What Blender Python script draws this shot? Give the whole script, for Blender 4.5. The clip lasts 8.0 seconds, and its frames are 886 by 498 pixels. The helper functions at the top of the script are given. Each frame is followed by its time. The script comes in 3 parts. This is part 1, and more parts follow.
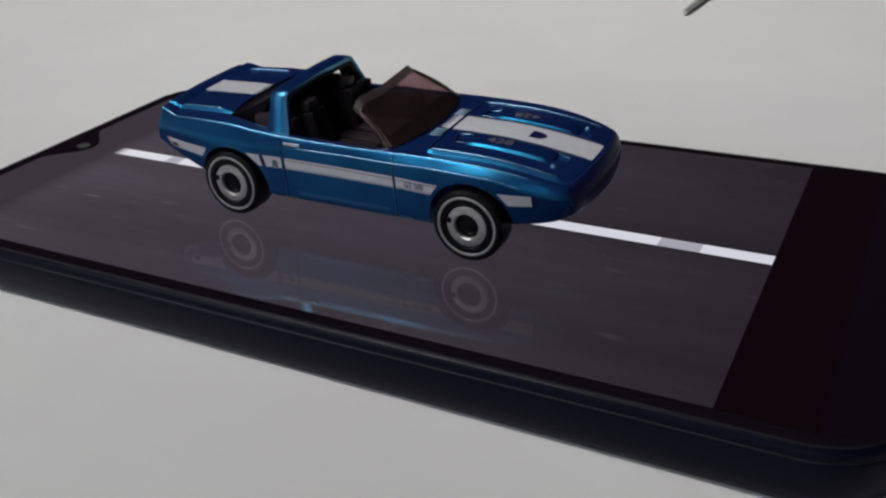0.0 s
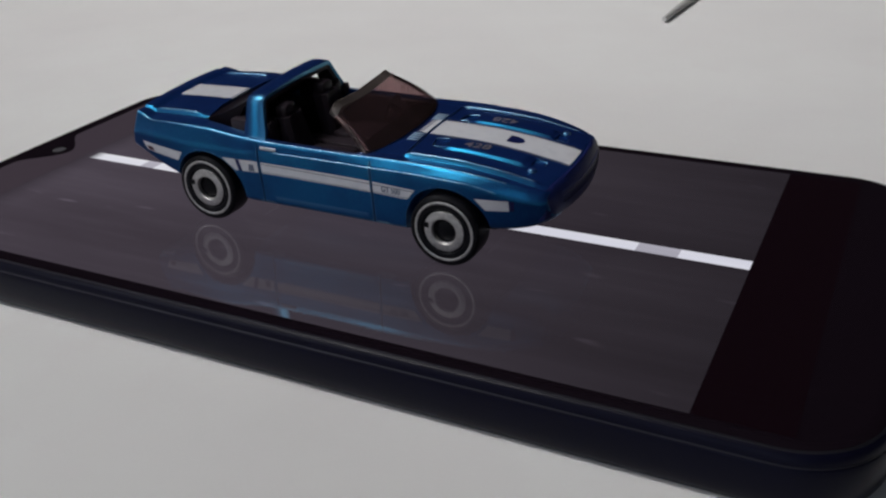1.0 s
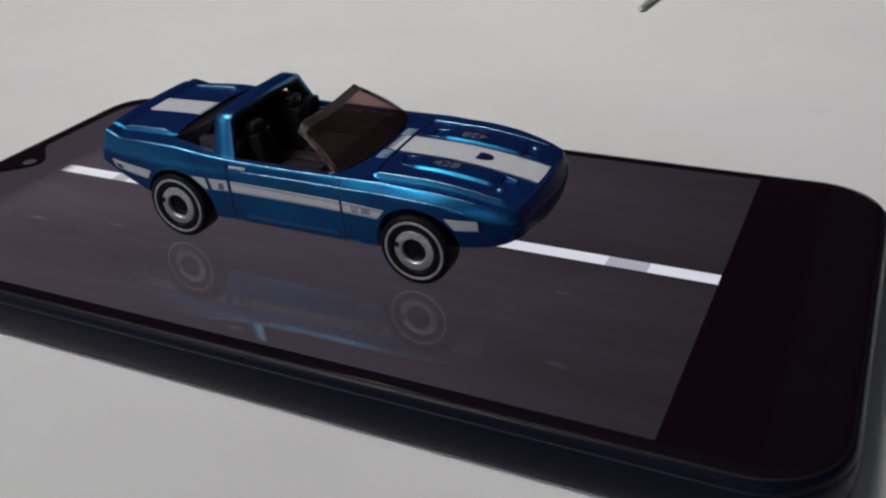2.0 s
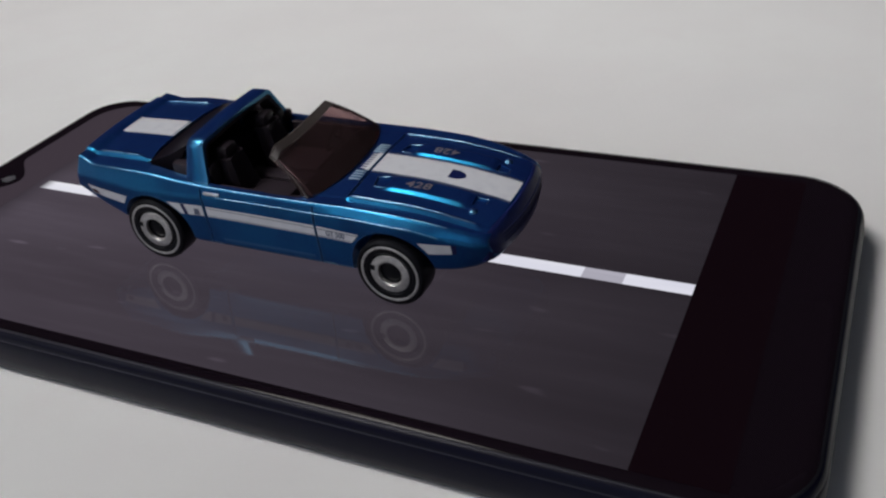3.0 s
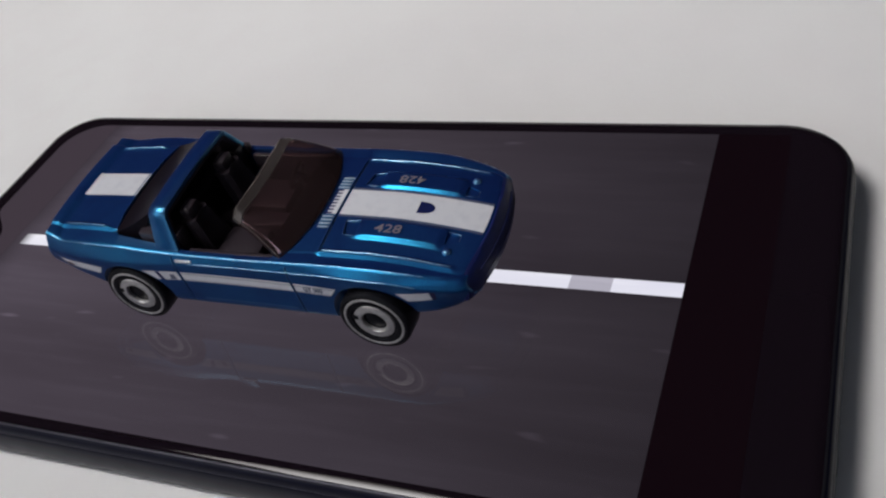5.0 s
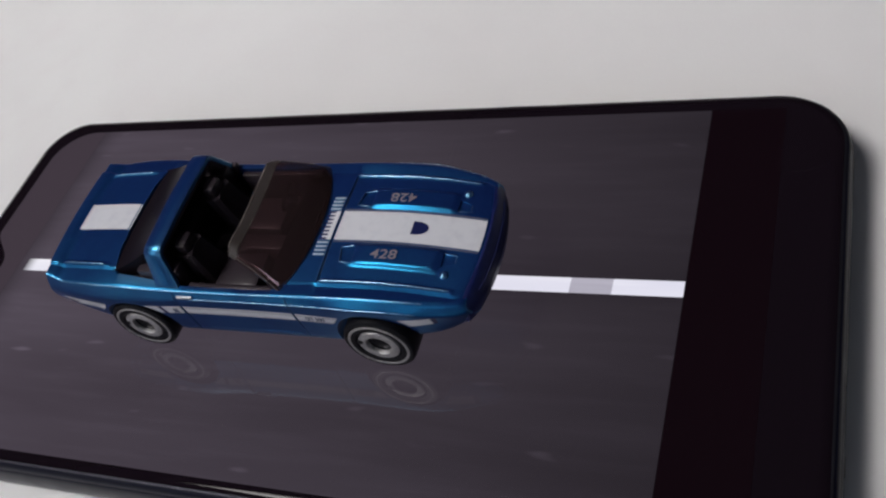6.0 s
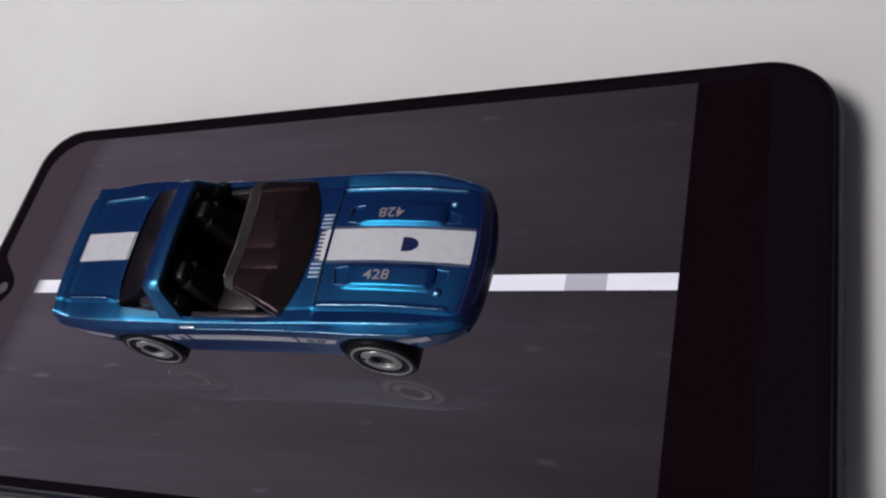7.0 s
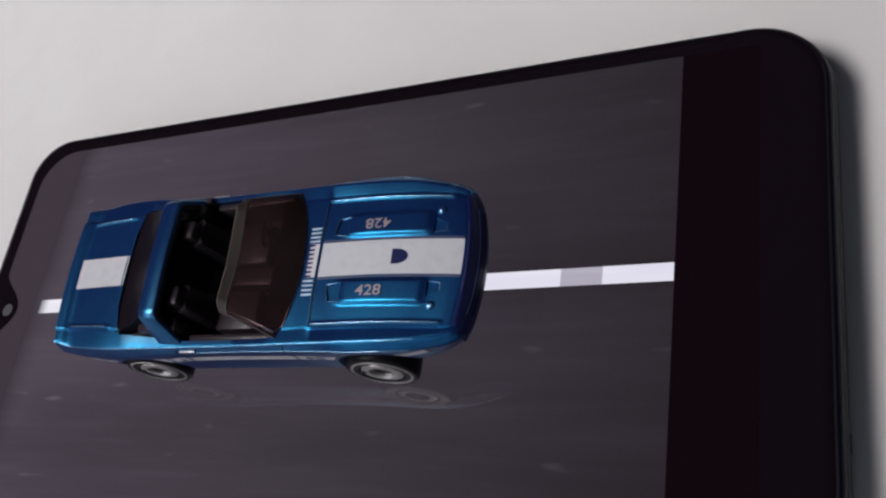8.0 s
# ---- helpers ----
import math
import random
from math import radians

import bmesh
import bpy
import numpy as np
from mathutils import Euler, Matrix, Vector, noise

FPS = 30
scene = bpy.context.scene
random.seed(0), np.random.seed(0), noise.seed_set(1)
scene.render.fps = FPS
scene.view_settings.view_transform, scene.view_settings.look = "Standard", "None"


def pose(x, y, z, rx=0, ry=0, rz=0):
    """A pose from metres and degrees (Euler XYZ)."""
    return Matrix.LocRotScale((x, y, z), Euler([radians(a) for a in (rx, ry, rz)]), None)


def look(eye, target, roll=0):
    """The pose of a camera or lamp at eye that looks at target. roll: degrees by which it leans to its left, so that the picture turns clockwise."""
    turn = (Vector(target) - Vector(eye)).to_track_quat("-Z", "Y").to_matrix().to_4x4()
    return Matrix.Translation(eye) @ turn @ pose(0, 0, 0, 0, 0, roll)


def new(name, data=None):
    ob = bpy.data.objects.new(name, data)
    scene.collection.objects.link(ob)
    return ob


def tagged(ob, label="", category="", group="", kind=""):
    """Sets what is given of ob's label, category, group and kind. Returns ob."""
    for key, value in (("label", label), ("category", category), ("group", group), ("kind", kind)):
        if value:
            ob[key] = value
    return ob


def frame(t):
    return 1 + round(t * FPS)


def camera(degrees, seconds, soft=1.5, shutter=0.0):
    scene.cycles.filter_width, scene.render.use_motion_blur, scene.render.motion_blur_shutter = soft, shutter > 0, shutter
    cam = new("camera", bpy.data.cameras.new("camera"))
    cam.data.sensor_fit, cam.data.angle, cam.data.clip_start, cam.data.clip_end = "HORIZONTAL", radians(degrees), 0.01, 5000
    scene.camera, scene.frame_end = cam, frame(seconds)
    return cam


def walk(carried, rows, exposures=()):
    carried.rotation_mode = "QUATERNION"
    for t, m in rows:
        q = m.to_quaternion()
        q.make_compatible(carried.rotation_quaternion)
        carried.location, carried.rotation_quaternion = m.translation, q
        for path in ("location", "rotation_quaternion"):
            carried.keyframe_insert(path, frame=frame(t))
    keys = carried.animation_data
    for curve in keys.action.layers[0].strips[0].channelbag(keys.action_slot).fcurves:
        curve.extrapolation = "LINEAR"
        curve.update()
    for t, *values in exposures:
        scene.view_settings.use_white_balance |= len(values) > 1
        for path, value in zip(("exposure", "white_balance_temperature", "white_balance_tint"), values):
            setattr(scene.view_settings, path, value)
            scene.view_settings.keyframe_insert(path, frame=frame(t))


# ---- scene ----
# ---- camera ----
cam = camera(49.98, 8.0, soft=2.3)
PATH = [
    (0, (0.0734, -0.1176, 0.0709), (-0.0118, 0.0383, -0.0210), -3.32),
    (0.3, (0.0744, -0.1166, 0.0697), (-0.0119, 0.0394, -0.0210), -3.15),
    (0.5, (0.0747, -0.1163, 0.0693), (-0.0115, 0.0400, -0.0209), -3.03),
    (0.8, (0.0743, -0.1165, 0.0697), (-0.0098, 0.0408, -0.0207), -2.86),
    (1, (0.0739, -0.1167, 0.0702), (-0.0085, 0.0414, -0.0205), -2.77),
    (1.3, (0.0739, -0.1163, 0.0710), (-0.0069, 0.0423, -0.0201), -2.65),
    (1.5, (0.0740, -0.1158, 0.0718), (-0.0060, 0.0429, -0.0200), -2.70),
    (1.7, (0.0744, -0.1148, 0.0733), (-0.0052, 0.0432, -0.0200), -2.94),
    (2.8, (0.0766, -0.1082, 0.0837), (-0.0009, 0.0436, -0.0208), -5.38),
    (3, (0.0769, -0.1069, 0.0856), (-0.0004, 0.0436, -0.0212), -6.04),
    (3.3, (0.0768, -0.1046, 0.0880), (0.0001, 0.0436, -0.0222), -7.37),
    (3.5, (0.0767, -0.1029, 0.0897), (0.0003, 0.0436, -0.0230), -8.36),
    (3.8, (0.0766, -0.1000, 0.0928), (0.0007, 0.0434, -0.0240), -9.88),
    (4, (0.0768, -0.0980, 0.0947), (0.0008, 0.0434, -0.0246), -10.97),
    (4.3, (0.0776, -0.0950, 0.0967), (0.0007, 0.0435, -0.0254), -12.77),
    (4.5, (0.0782, -0.0929, 0.0980), (0.0005, 0.0434, -0.0260), -14.09),
    (4.7, (0.0786, -0.0906, 0.0997), (0.0003, 0.0432, -0.0267), -15.52),
    (5.8, (0.0801, -0.0767, 0.1106), (-0.0003, 0.0400, -0.0306), -24.03),
    (6, (0.0804, -0.0742, 0.1124), (-0.0004, 0.0391, -0.0312), -25.75),
    (6.3, (0.0813, -0.0708, 0.1147), (-0.0008, 0.0373, -0.0322), -28.59),
    (6.5, (0.0821, -0.0683, 0.1162), (-0.0010, 0.0362, -0.0327), -30.64),
    (6.8, (0.0837, -0.0638, 0.1185), (-0.0010, 0.0349, -0.0335), -33.96),
    (7, (0.0848, -0.0610, 0.1197), (-0.0009, 0.0342, -0.0339), -36.08),
    (7.3, (0.0861, -0.0576, 0.1209), (-0.0009, 0.0335, -0.0345), -38.87),
    (7.5, (0.0868, -0.0554, 0.1213), (-0.0011, 0.0330, -0.0351), -40.74),
    (7.8, (0.0877, -0.0521, 0.1216), (-0.0017, 0.0319, -0.0364), -43.78),
    (8, (0.0882, -0.0498, 0.1217), (-0.0021, 0.0311, -0.0374), -45.88),
]
walk(cam, [(t, look(eye, target, roll)) for t, eye, target, roll in PATH], exposures=[(0, -0.07, 6500, 10), (1.5, -0.07, 6500, 10), (4.5, 0.15, 6500, 11), (6.5, 0.14, 6480, 13), (8, 0.12, 6480, 14)])

MM = 0.001
TOP = 8.2 * MM            # height of the phone's glass over the table

# ---- light ----
world = bpy.data.worlds.new("world")
scene.world = world
world.use_nodes = True
wn = world.node_tree.nodes
sky = wn.new("ShaderNodeTexSky")
sky.sky_type, sky.sun_disc = 'NISHITA', False
sky.sun_elevation, sky.sun_rotation = radians(35), radians(250)
world.node_tree.links.new(sky.outputs[0], wn["Background"].inputs[0])
wn["Background"].inputs[1].default_value = 0.1


def area_lamp(name, m, sx, sy, watts, colour, spread=180):
    data = bpy.data.lights.new(name, 'AREA')
    data.shape, data.size, data.size_y, data.energy, data.color = 'RECTANGLE', sx, sy, watts, colour
    data.spread = radians(spread)
    ob = new(name, data)
    ob.matrix_world = m
    return ob


area_lamp("window_light", look((-0.99, -1.30, 0.95), (0.5, -1.30, 0.70)), 1.15, 1.0, 6.6, (0.935, 0.965, 1.0))
area_lamp("wide_window_light", look((0.25, -1.99, 0.85), (0.25, 0.0, 0.60)), 1.5, 1.0, 2.35, (0.935, 0.965, 1.0))
area_lamp("ceiling_lamp_light", look((-0.54, -0.26, 1.19), (-0.02, 0.42, 0)), 0.44, 0.44, 1.68, (1.0, 0.985, 0.985), 52)


# ---- materials ----
def material(name, colour, rough=0.5, metal=0.0, **more):
    mat = bpy.data.materials.new(name)
    mat.use_nodes = True
    b = mat.node_tree.nodes["Principled BSDF"]
    b.inputs["Base Color"].default_value = (*colour, 1)
    b.inputs["Roughness"].default_value = rough
    b.inputs["Metallic"].default_value = metal
    for key, value in more.items():
        b.inputs[key.replace("_", " ")].default_value = value
    return mat


def grain(mat, scale, bump=0.0, colour_to=None, rough=None, detail=4.0, stretch=(1, 1, 1), low=0.35, high=0.65, depth=0.0002):
    """Noise at real size: mixes the base colour towards colour_to, varies roughness, adds relief."""
    t = mat.node_tree
    n, link = t.nodes, t.links
    b = n["Principled BSDF"]
    co, mp, tex = n.new("ShaderNodeTexCoord"), n.new("ShaderNodeMapping"), n.new("ShaderNodeTexNoise")
    mp.inputs["Scale"].default_value = stretch
    tex.inputs["Scale"].default_value, tex.inputs["Detail"].default_value = scale, detail
    link.new(co.outputs["Object"], mp.inputs[0])
    link.new(mp.outputs[0], tex.inputs["Vector"])
    ramp = n.new("ShaderNodeMapRange")
    ramp.inputs["From Min"].default_value, ramp.inputs["From Max"].default_value = low, high
    link.new(tex.outputs["Fac"], ramp.inputs["Value"])
    if colour_to:
        mix = n.new("ShaderNodeMix")
        mix.data_type = 'RGBA'
        src = b.inputs["Base Color"]
        if src.is_linked:
            link.new(src.links[0].from_socket, mix.inputs["A"])
        else:
            mix.inputs["A"].default_value = src.default_value
        mix.inputs["B"].default_value = (*colour_to, 1)
        link.new(ramp.outputs[0], mix.inputs["Factor"])
        link.new(mix.outputs["Result"], src)
    if rough:
        rr = n.new("ShaderNodeMapRange")
        rr.inputs["To Min"].default_value, rr.inputs["To Max"].default_value = rough
        link.new(tex.outputs["Fac"], rr.inputs["Value"])
        link.new(rr.outputs[0], b.inputs["Roughness"])
    if bump:
        bp = n.new("ShaderNodeBump")
        bp.inputs["Strength"].default_value, bp.inputs["Distance"].default_value = bump, depth
        link.new(tex.outputs["Fac"], bp.inputs["Height"])
        if b.inputs["Normal"].is_linked:
            link.new(b.inputs["Normal"].links[0].from_socket, bp.inputs["Normal"])
        link.new(bp.outputs[0], b.inputs["Normal"])
    return mat


def pale_edges(mat, edge_tint):
    """Pales sharp edges: paint running thin, and edge highlights put into the colour."""
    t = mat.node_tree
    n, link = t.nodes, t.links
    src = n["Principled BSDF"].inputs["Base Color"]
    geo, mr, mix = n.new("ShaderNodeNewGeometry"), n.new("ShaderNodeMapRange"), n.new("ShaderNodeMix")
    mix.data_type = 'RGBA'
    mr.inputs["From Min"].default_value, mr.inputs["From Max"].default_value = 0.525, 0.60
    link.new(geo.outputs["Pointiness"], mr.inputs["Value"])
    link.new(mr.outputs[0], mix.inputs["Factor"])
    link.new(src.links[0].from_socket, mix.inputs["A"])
    mix.inputs["B"].default_value = (*edge_tint, 1)
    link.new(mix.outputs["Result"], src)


def pigmented(mat, colour, share):
    """Blends the metal flakes with the diffuse blue pigment of the same lacquer."""
    n, link = mat.node_tree.nodes, mat.node_tree.links
    pig, mix = n.new("ShaderNodeBsdfPrincipled"), n.new("ShaderNodeMixShader")
    pig.inputs["Base Color"].default_value = (*colour, 1)
    pig.inputs["Roughness"].default_value, pig.inputs["Specular IOR Level"].default_value = 0.35, 0.25
    mix.inputs[0].default_value = share
    link.new(n["Principled BSDF"].outputs[0], mix.inputs[1])
    link.new(pig.outputs[0], mix.inputs[2])
    link.new(mix.outputs[0], n["Material Output"].inputs["Surface"])


PAINT = material("metallic_blue_paint", (0.003, 0.119, 0.266), 0.30, 1.0)
grain(PAINT, 9000, colour_to=(0.006, 0.205, 0.35), detail=1.0, bump=0.09, depth=0.00002)
grain(PAINT, 120, colour_to=(0.004, 0.092, 0.19), low=0.5, high=0.75)
pale_edges(PAINT, (0.20, 0.46, 0.60))
pigmented(PAINT, (0.014, 0.034, 0.205), 0.34)
# Pale blue for the beads: thin paint plus painted-in edge highlights.
EDGE = grain(material("thin_paint_edge_highlight", (0.34, 0.56, 0.72), 0.30, 1.0), 1500, colour_to=(0.10, 0.30, 0.52), low=0.42, high=0.68)
WHITE = material("white_tampo_print", (0.64, 0.65, 0.69), 0.38, Coat_Weight=0.3)
grain(WHITE, 700, colour_to=(0.56, 0.57, 0.62), low=0.45, high=0.8)
GREYINK = material("grey_tampo_print", (0.12, 0.14, 0.20), 0.4)
PALEINK = material("silver_tampo_print", (0.62, 0.56, 0.60), 0.38, 0.85)
ICE = material("pale_blue_edge", (0.42, 0.58, 0.70), 0.35, 0.4)
NAVY = material("dark_blue_recess", (0.006, 0.012, 0.085), 0.4, 0.2, Coat_Weight=0.2)
# Nose colour: the body's blue darkened to its look in shade.
NOSE = grain(material("shaded_fascia_blue", (0.009, 0.017, 0.095), 0.42, 0.0, Specular_IOR_Level=0.25), 900, colour_to=(0.007, 0.012, 0.075), bump=0.05, depth=0.00002)
BLACK = grain(material("black_interior_plastic", (0.030, 0.023, 0.029), 0.42, Specular_IOR_Level=0.22), 1500, bump=0.12, rough=(0.25, 0.5))
DARKGLASS = material("black_window_plastic", (0.010, 0.0075, 0.011), 0.35, Specular_IOR_Level=0.06)
CHASSIS = material("black_chassis_plastic", (0.012, 0.012, 0.014), 0.5)
TYRE = grain(material("black_tyre_plastic", (0.006, 0.006, 0.008), 0.4, Specular_IOR_Level=0.12), 1200, bump=0.08, rough=(0.25, 0.5))
CHROME = grain(material("chrome_hot_stamp", (0.58, 0.57, 0.56), 0.42, 0.8), 1800, rough=(0.35, 0.6), colour_to=(0.46, 0.45, 0.45))
SMOKE = material("smoked_clear_plastic", (0.32, 0.20, 0.205), 0.06, 0.0, Transmission_Weight=0.955, IOR=1.30)
SMOKE_EDGE = material("smoked_plastic_edge", (0.115, 0.095, 0.09), 0.35, 0.0, Transmission_Weight=0.70, IOR=1.42)
# Broken pale colour stands in for glints on the plastic edges.
SMOKE_LINE = grain(material("plastic_edge_glint", (0.09, 0.075, 0.07), 0.3), 260, colour_to=(0.42, 0.37, 0.34), low=0.52, high=0.75)
LAMP_RED = material("dull_red_print", (0.07, 0.03, 0.045), 0.4)
SILVER = material("silver_print", (0.55, 0.57, 0.60), 0.35, 0.4)
FRAME = grain(material("dark_navy_phone_frame", (0.004, 0.004, 0.012), 0.3, 0.0, Specular_IOR_Level=0.09), 300, rough=(0.24, 0.42), bump=0.03)
RIM = grain(material("phone_rim_metal", (0.032, 0.032, 0.042), 0.45, 0.8), 220, rough=(0.3, 0.6))
GLASS = grain(material("black_phone_glass", (0.008, 0.005, 0.008), 0.05, 0.0, IOR=1.28), 60, rough=(0.03, 0.09))
LENS = material("front_camera_lens", (0.11, 0.11, 0.12), 0.05, 0.0, Coat_Weight=1.0)
PORT = material("port_black", (0.003, 0.003, 0.003), 0.7)


def screen_picture(name, dark, light, strength, fade_from=-61.5, fade_to=-57.5, far_end=1.0):
    """A lit display under glossy glass: asphalt seen from above, with streaks along the lane."""
    mat = material(name, (0.004, 0.004, 0.004), 0.05, IOR=1.295)
    t = mat.node_tree
    n, link, b = t.nodes, t.links, t.nodes["Principled BSDF"]
    co = n.new("ShaderNodeTexCoord")
    mixes = []
    for scale, stretch, lo, hi in ((60, (0.12, 1, 1), 0.30, 0.72), (520, (0.09, 1, 1), 0.48, 0.78)):
        mp, tex, mr = n.new("ShaderNodeMapping"), n.new("ShaderNodeTexNoise"), n.new("ShaderNodeMapRange")
        mp.inputs["Scale"].default_value = stretch
        tex.inputs["Scale"].default_value, tex.inputs["Detail"].default_value = scale, 3
        mr.inputs["From Min"].default_value, mr.inputs["From Max"].default_value = lo, hi
        link.new(co.outputs["Object"], mp.inputs[0])
        link.new(mp.outputs[0], tex.inputs["Vector"])
        link.new(tex.outputs["Fac"], mr.inputs["Value"])
        mixes.append(mr)
    add = n.new("ShaderNodeMath")
    add.operation = 'MULTIPLY_ADD'
    link.new(mixes[1].outputs[0], add.inputs[0])
    add.inputs[1].default_value = 0.35
    link.new(mixes[0].outputs[0], add.inputs[2])
    mix = n.new("ShaderNodeMix")
    mix.data_type = 'RGBA'
    mix.inputs["A"].default_value, mix.inputs["B"].default_value = (*dark, 1), (*light, 1)
    link.new(add.outputs[0], mix.inputs["Factor"])
    mp, tex, mr = n.new("ShaderNodeMapping"), n.new("ShaderNodeTexNoise"), n.new("ShaderNodeMapRange")
    mp.inputs["Scale"].default_value = (0.22, 1, 1)
    tex.inputs["Scale"].default_value, tex.inputs["Detail"].default_value = 430, 1
    mr.inputs["From Min"].default_value, mr.inputs["From Max"].default_value = 0.70, 0.80
    mr.inputs["To Max"].default_value = 0.5
    flecks = n.new("ShaderNodeMix")
    flecks.data_type = 'RGBA'
    flecks.inputs["B"].default_value = (*(1.9 * c for c in light), 1)
    link.new(co.outputs["Object"], mp.inputs[0])
    link.new(mp.outputs[0], tex.inputs["Vector"])
    link.new(tex.outputs["Fac"], mr.inputs["Value"])
    link.new(mr.outputs[0], flecks.inputs["Factor"])
    link.new(mix.outputs["Result"], flecks.inputs["A"])
    link.new(flecks.outputs["Result"], b.inputs["Emission Color"])
    sep, fade = n.new("ShaderNodeSeparateXYZ"), n.new("ShaderNodeMapRange")
    link.new(co.outputs["Object"], sep.inputs[0])
    link.new(sep.outputs["X"], fade.inputs["Value"])
    fade.interpolation_type = 'SMOOTHSTEP'
    fade.inputs["From Min"].default_value, fade.inputs["From Max"].default_value = fade_from * MM, fade_to * MM
    fade.inputs["To Max"].default_value = strength
    dim, mul = n.new("ShaderNodeMapRange"), n.new("ShaderNodeMath")
    dim.inputs["From Min"].default_value, dim.inputs["From Max"].default_value = -0.065, 0.06
    dim.inputs["To Min"].default_value, dim.inputs["To Max"].default_value = 1.0 + 1.0 * (1 - far_end), far_end
    mul.operation = 'MULTIPLY'
    link.new(sep.outputs["X"], dim.inputs["Value"])
    link.new(fade.outputs[0], mul.inputs[0])
    link.new(dim.outputs[0], mul.inputs[1])
    link.new(mul.outputs[0], b.inputs["Emission Strength"])
    return mat


ROAD = screen_picture("display_asphalt", (0.0355, 0.0285, 0.0375), (0.0545, 0.045, 0.059), 1.0, -70.0, -56.0, 0.46)
LCD_GLOW = material("display_grey_border", (0.004, 0.003, 0.004), 0.05, IOR=1.295, Emission_Color=(0.044, 0.034, 0.044, 1), Emission_Strength=1.0)
LCD_BLACK = material("display_black", (0.003, 0.002, 0.003), 0.05, IOR=1.28, Emission_Color=(0.0028, 0.0008, 0.0016, 1), Emission_Strength=1.0)
DASH_DIM = screen_picture("display_dim_lane_mark", (0.34, 0.33, 0.39), (0.50, 0.48, 0.56), 1.0)
DASH = screen_picture("display_lane_mark", (0.74, 0.74, 0.86), (0.95, 0.95, 1.0), 0.85)
TABLE = grain(material("white_tabletop", (0.80, 0.80, 0.79), 0.45), 14, colour_to=(0.745, 0.735, 0.73), rough=(0.36, 0.55))
grain(TABLE, 75, colour_to=(0.77, 0.755, 0.75), low=0.5, high=0.85)
grain(TABLE, 900, bump=0.03, depth=0.0001)
WALL = grain(material("room_wall_paint", (0.07, 0.06, 0.066), 0.9), 3, colour_to=(0.05, 0.042, 0.048))
CEIL = grain(material("ceiling_paint", (0.31, 0.31, 0.345), 0.9), 3, colour_to=(0.27, 0.27, 0.30))
FLOOR = grain(material("room_floor", (0.12, 0.09, 0.07), 0.6), 6, colour_to=(0.08, 0.06, 0.05))
STEEL = material("table_leg_steel", (0.3, 0.3, 0.3), 0.4, 0.8)
CABLE = grain(material("grey_rubber_cable", (0.46, 0.46, 0.45), 0.55), 800, bump=0.1)
LAMPGLOW = material("lamp_diffuser", (0.8, 0.8, 0.8), 0.5, Emission_Color=(1.0, 0.93, 0.86, 1), Emission_Strength=3.0)
PANE = material("window_glass", (1, 1, 1), 0.0, Transmission_Weight=1.0, IOR=1.05)
FRAMEWHITE = material("window_frame_paint", (0.6, 0.6, 0.58), 0.5)


# ---- mesh helpers ----
def link_mesh(name, bm, mat, parent=None, label="", smooth=35):
    mesh = bpy.data.meshes.new(name)
    bmesh.ops.recalc_face_normals(bm, faces=bm.faces)
    bm.to_mesh(mesh)
    bm.free()
    return link_data(name, mesh, mat, parent, label, smooth)


def link_data(name, mesh, mat, parent=None, label="", smooth=35):
    mesh.materials.clear()
    mesh.materials.append(mat)
    if smooth:
        mesh.polygons.foreach_set("use_smooth", [True] * len(mesh.polygons))
        mesh.set_sharp_from_angle(angle=radians(smooth))
    ob = new(name, mesh)
    if parent:
        ob.parent = parent
    if label:
        ob["label"] = label
    return ob


def part(name, bm, mat, parent, label="", smooth=35):
    return link_mesh(name, bm, mat, parent, label, smooth)


def thing(name, label, category, m=None, **more):
    ob = new(name)
    ob.empty_display_size = 0.01
    if m:
        ob.matrix_world = m
    return tagged(ob, label, category, **more)


def box(bm, lo, hi, bevel=0.0, seg=2):
    s = [h - l for l, h in zip(lo, hi)]
    c = [(h + l) / 2 for l, h in zip(lo, hi)]
    r = bmesh.ops.create_cube(bm, size=1, matrix=Matrix.Translation(c) @ Matrix.Diagonal((*s, 1)))
    if bevel:
        edges = list({e for v in r["verts"] for e in v.link_edges})
        bmesh.ops.bevel(bm, geom=edges, offset=bevel, segments=seg, affect='EDGES', profile=0.5)
    return bm


def bridge(bm, rings, closed=True, cap_a=True, cap_b=True):
    """Skin over rings of equal length."""
    vs = [[bm.verts.new(p) for p in ring] for ring in rings]
    n = len(vs[0])
    for a, b in zip(vs, vs[1:]):
        for k in range(n if closed else n - 1):
            bm.faces.new((a[k], a[(k + 1) % n], b[(k + 1) % n], b[k]))
    if cap_a:
        bm.faces.new(vs[0][::-1])
    if cap_b:
        bm.faces.new(vs[-1])
    return bm


def spin(bm, profile, m, seg=48, closed=True):
    """A solid of revolution about the y axis from (radius, y) pairs, placed by m."""
    rings = []
    for k in range(seg):
        a = 2 * math.pi * k / seg
        rings.append([m @ Vector((r * math.cos(a), y, r * math.sin(a))) for r, y in profile])
    vs = [[bm.verts.new(p) for p in ring] for ring in rings]
    n = len(profile)
    for k in range(seg):
        a, b = vs[k], vs[(k + 1) % seg]
        for j in range(n if closed else n - 1):
            bm.faces.new((a[j], a[(j + 1) % n], b[(j + 1) % n], b[j]))
    return bm


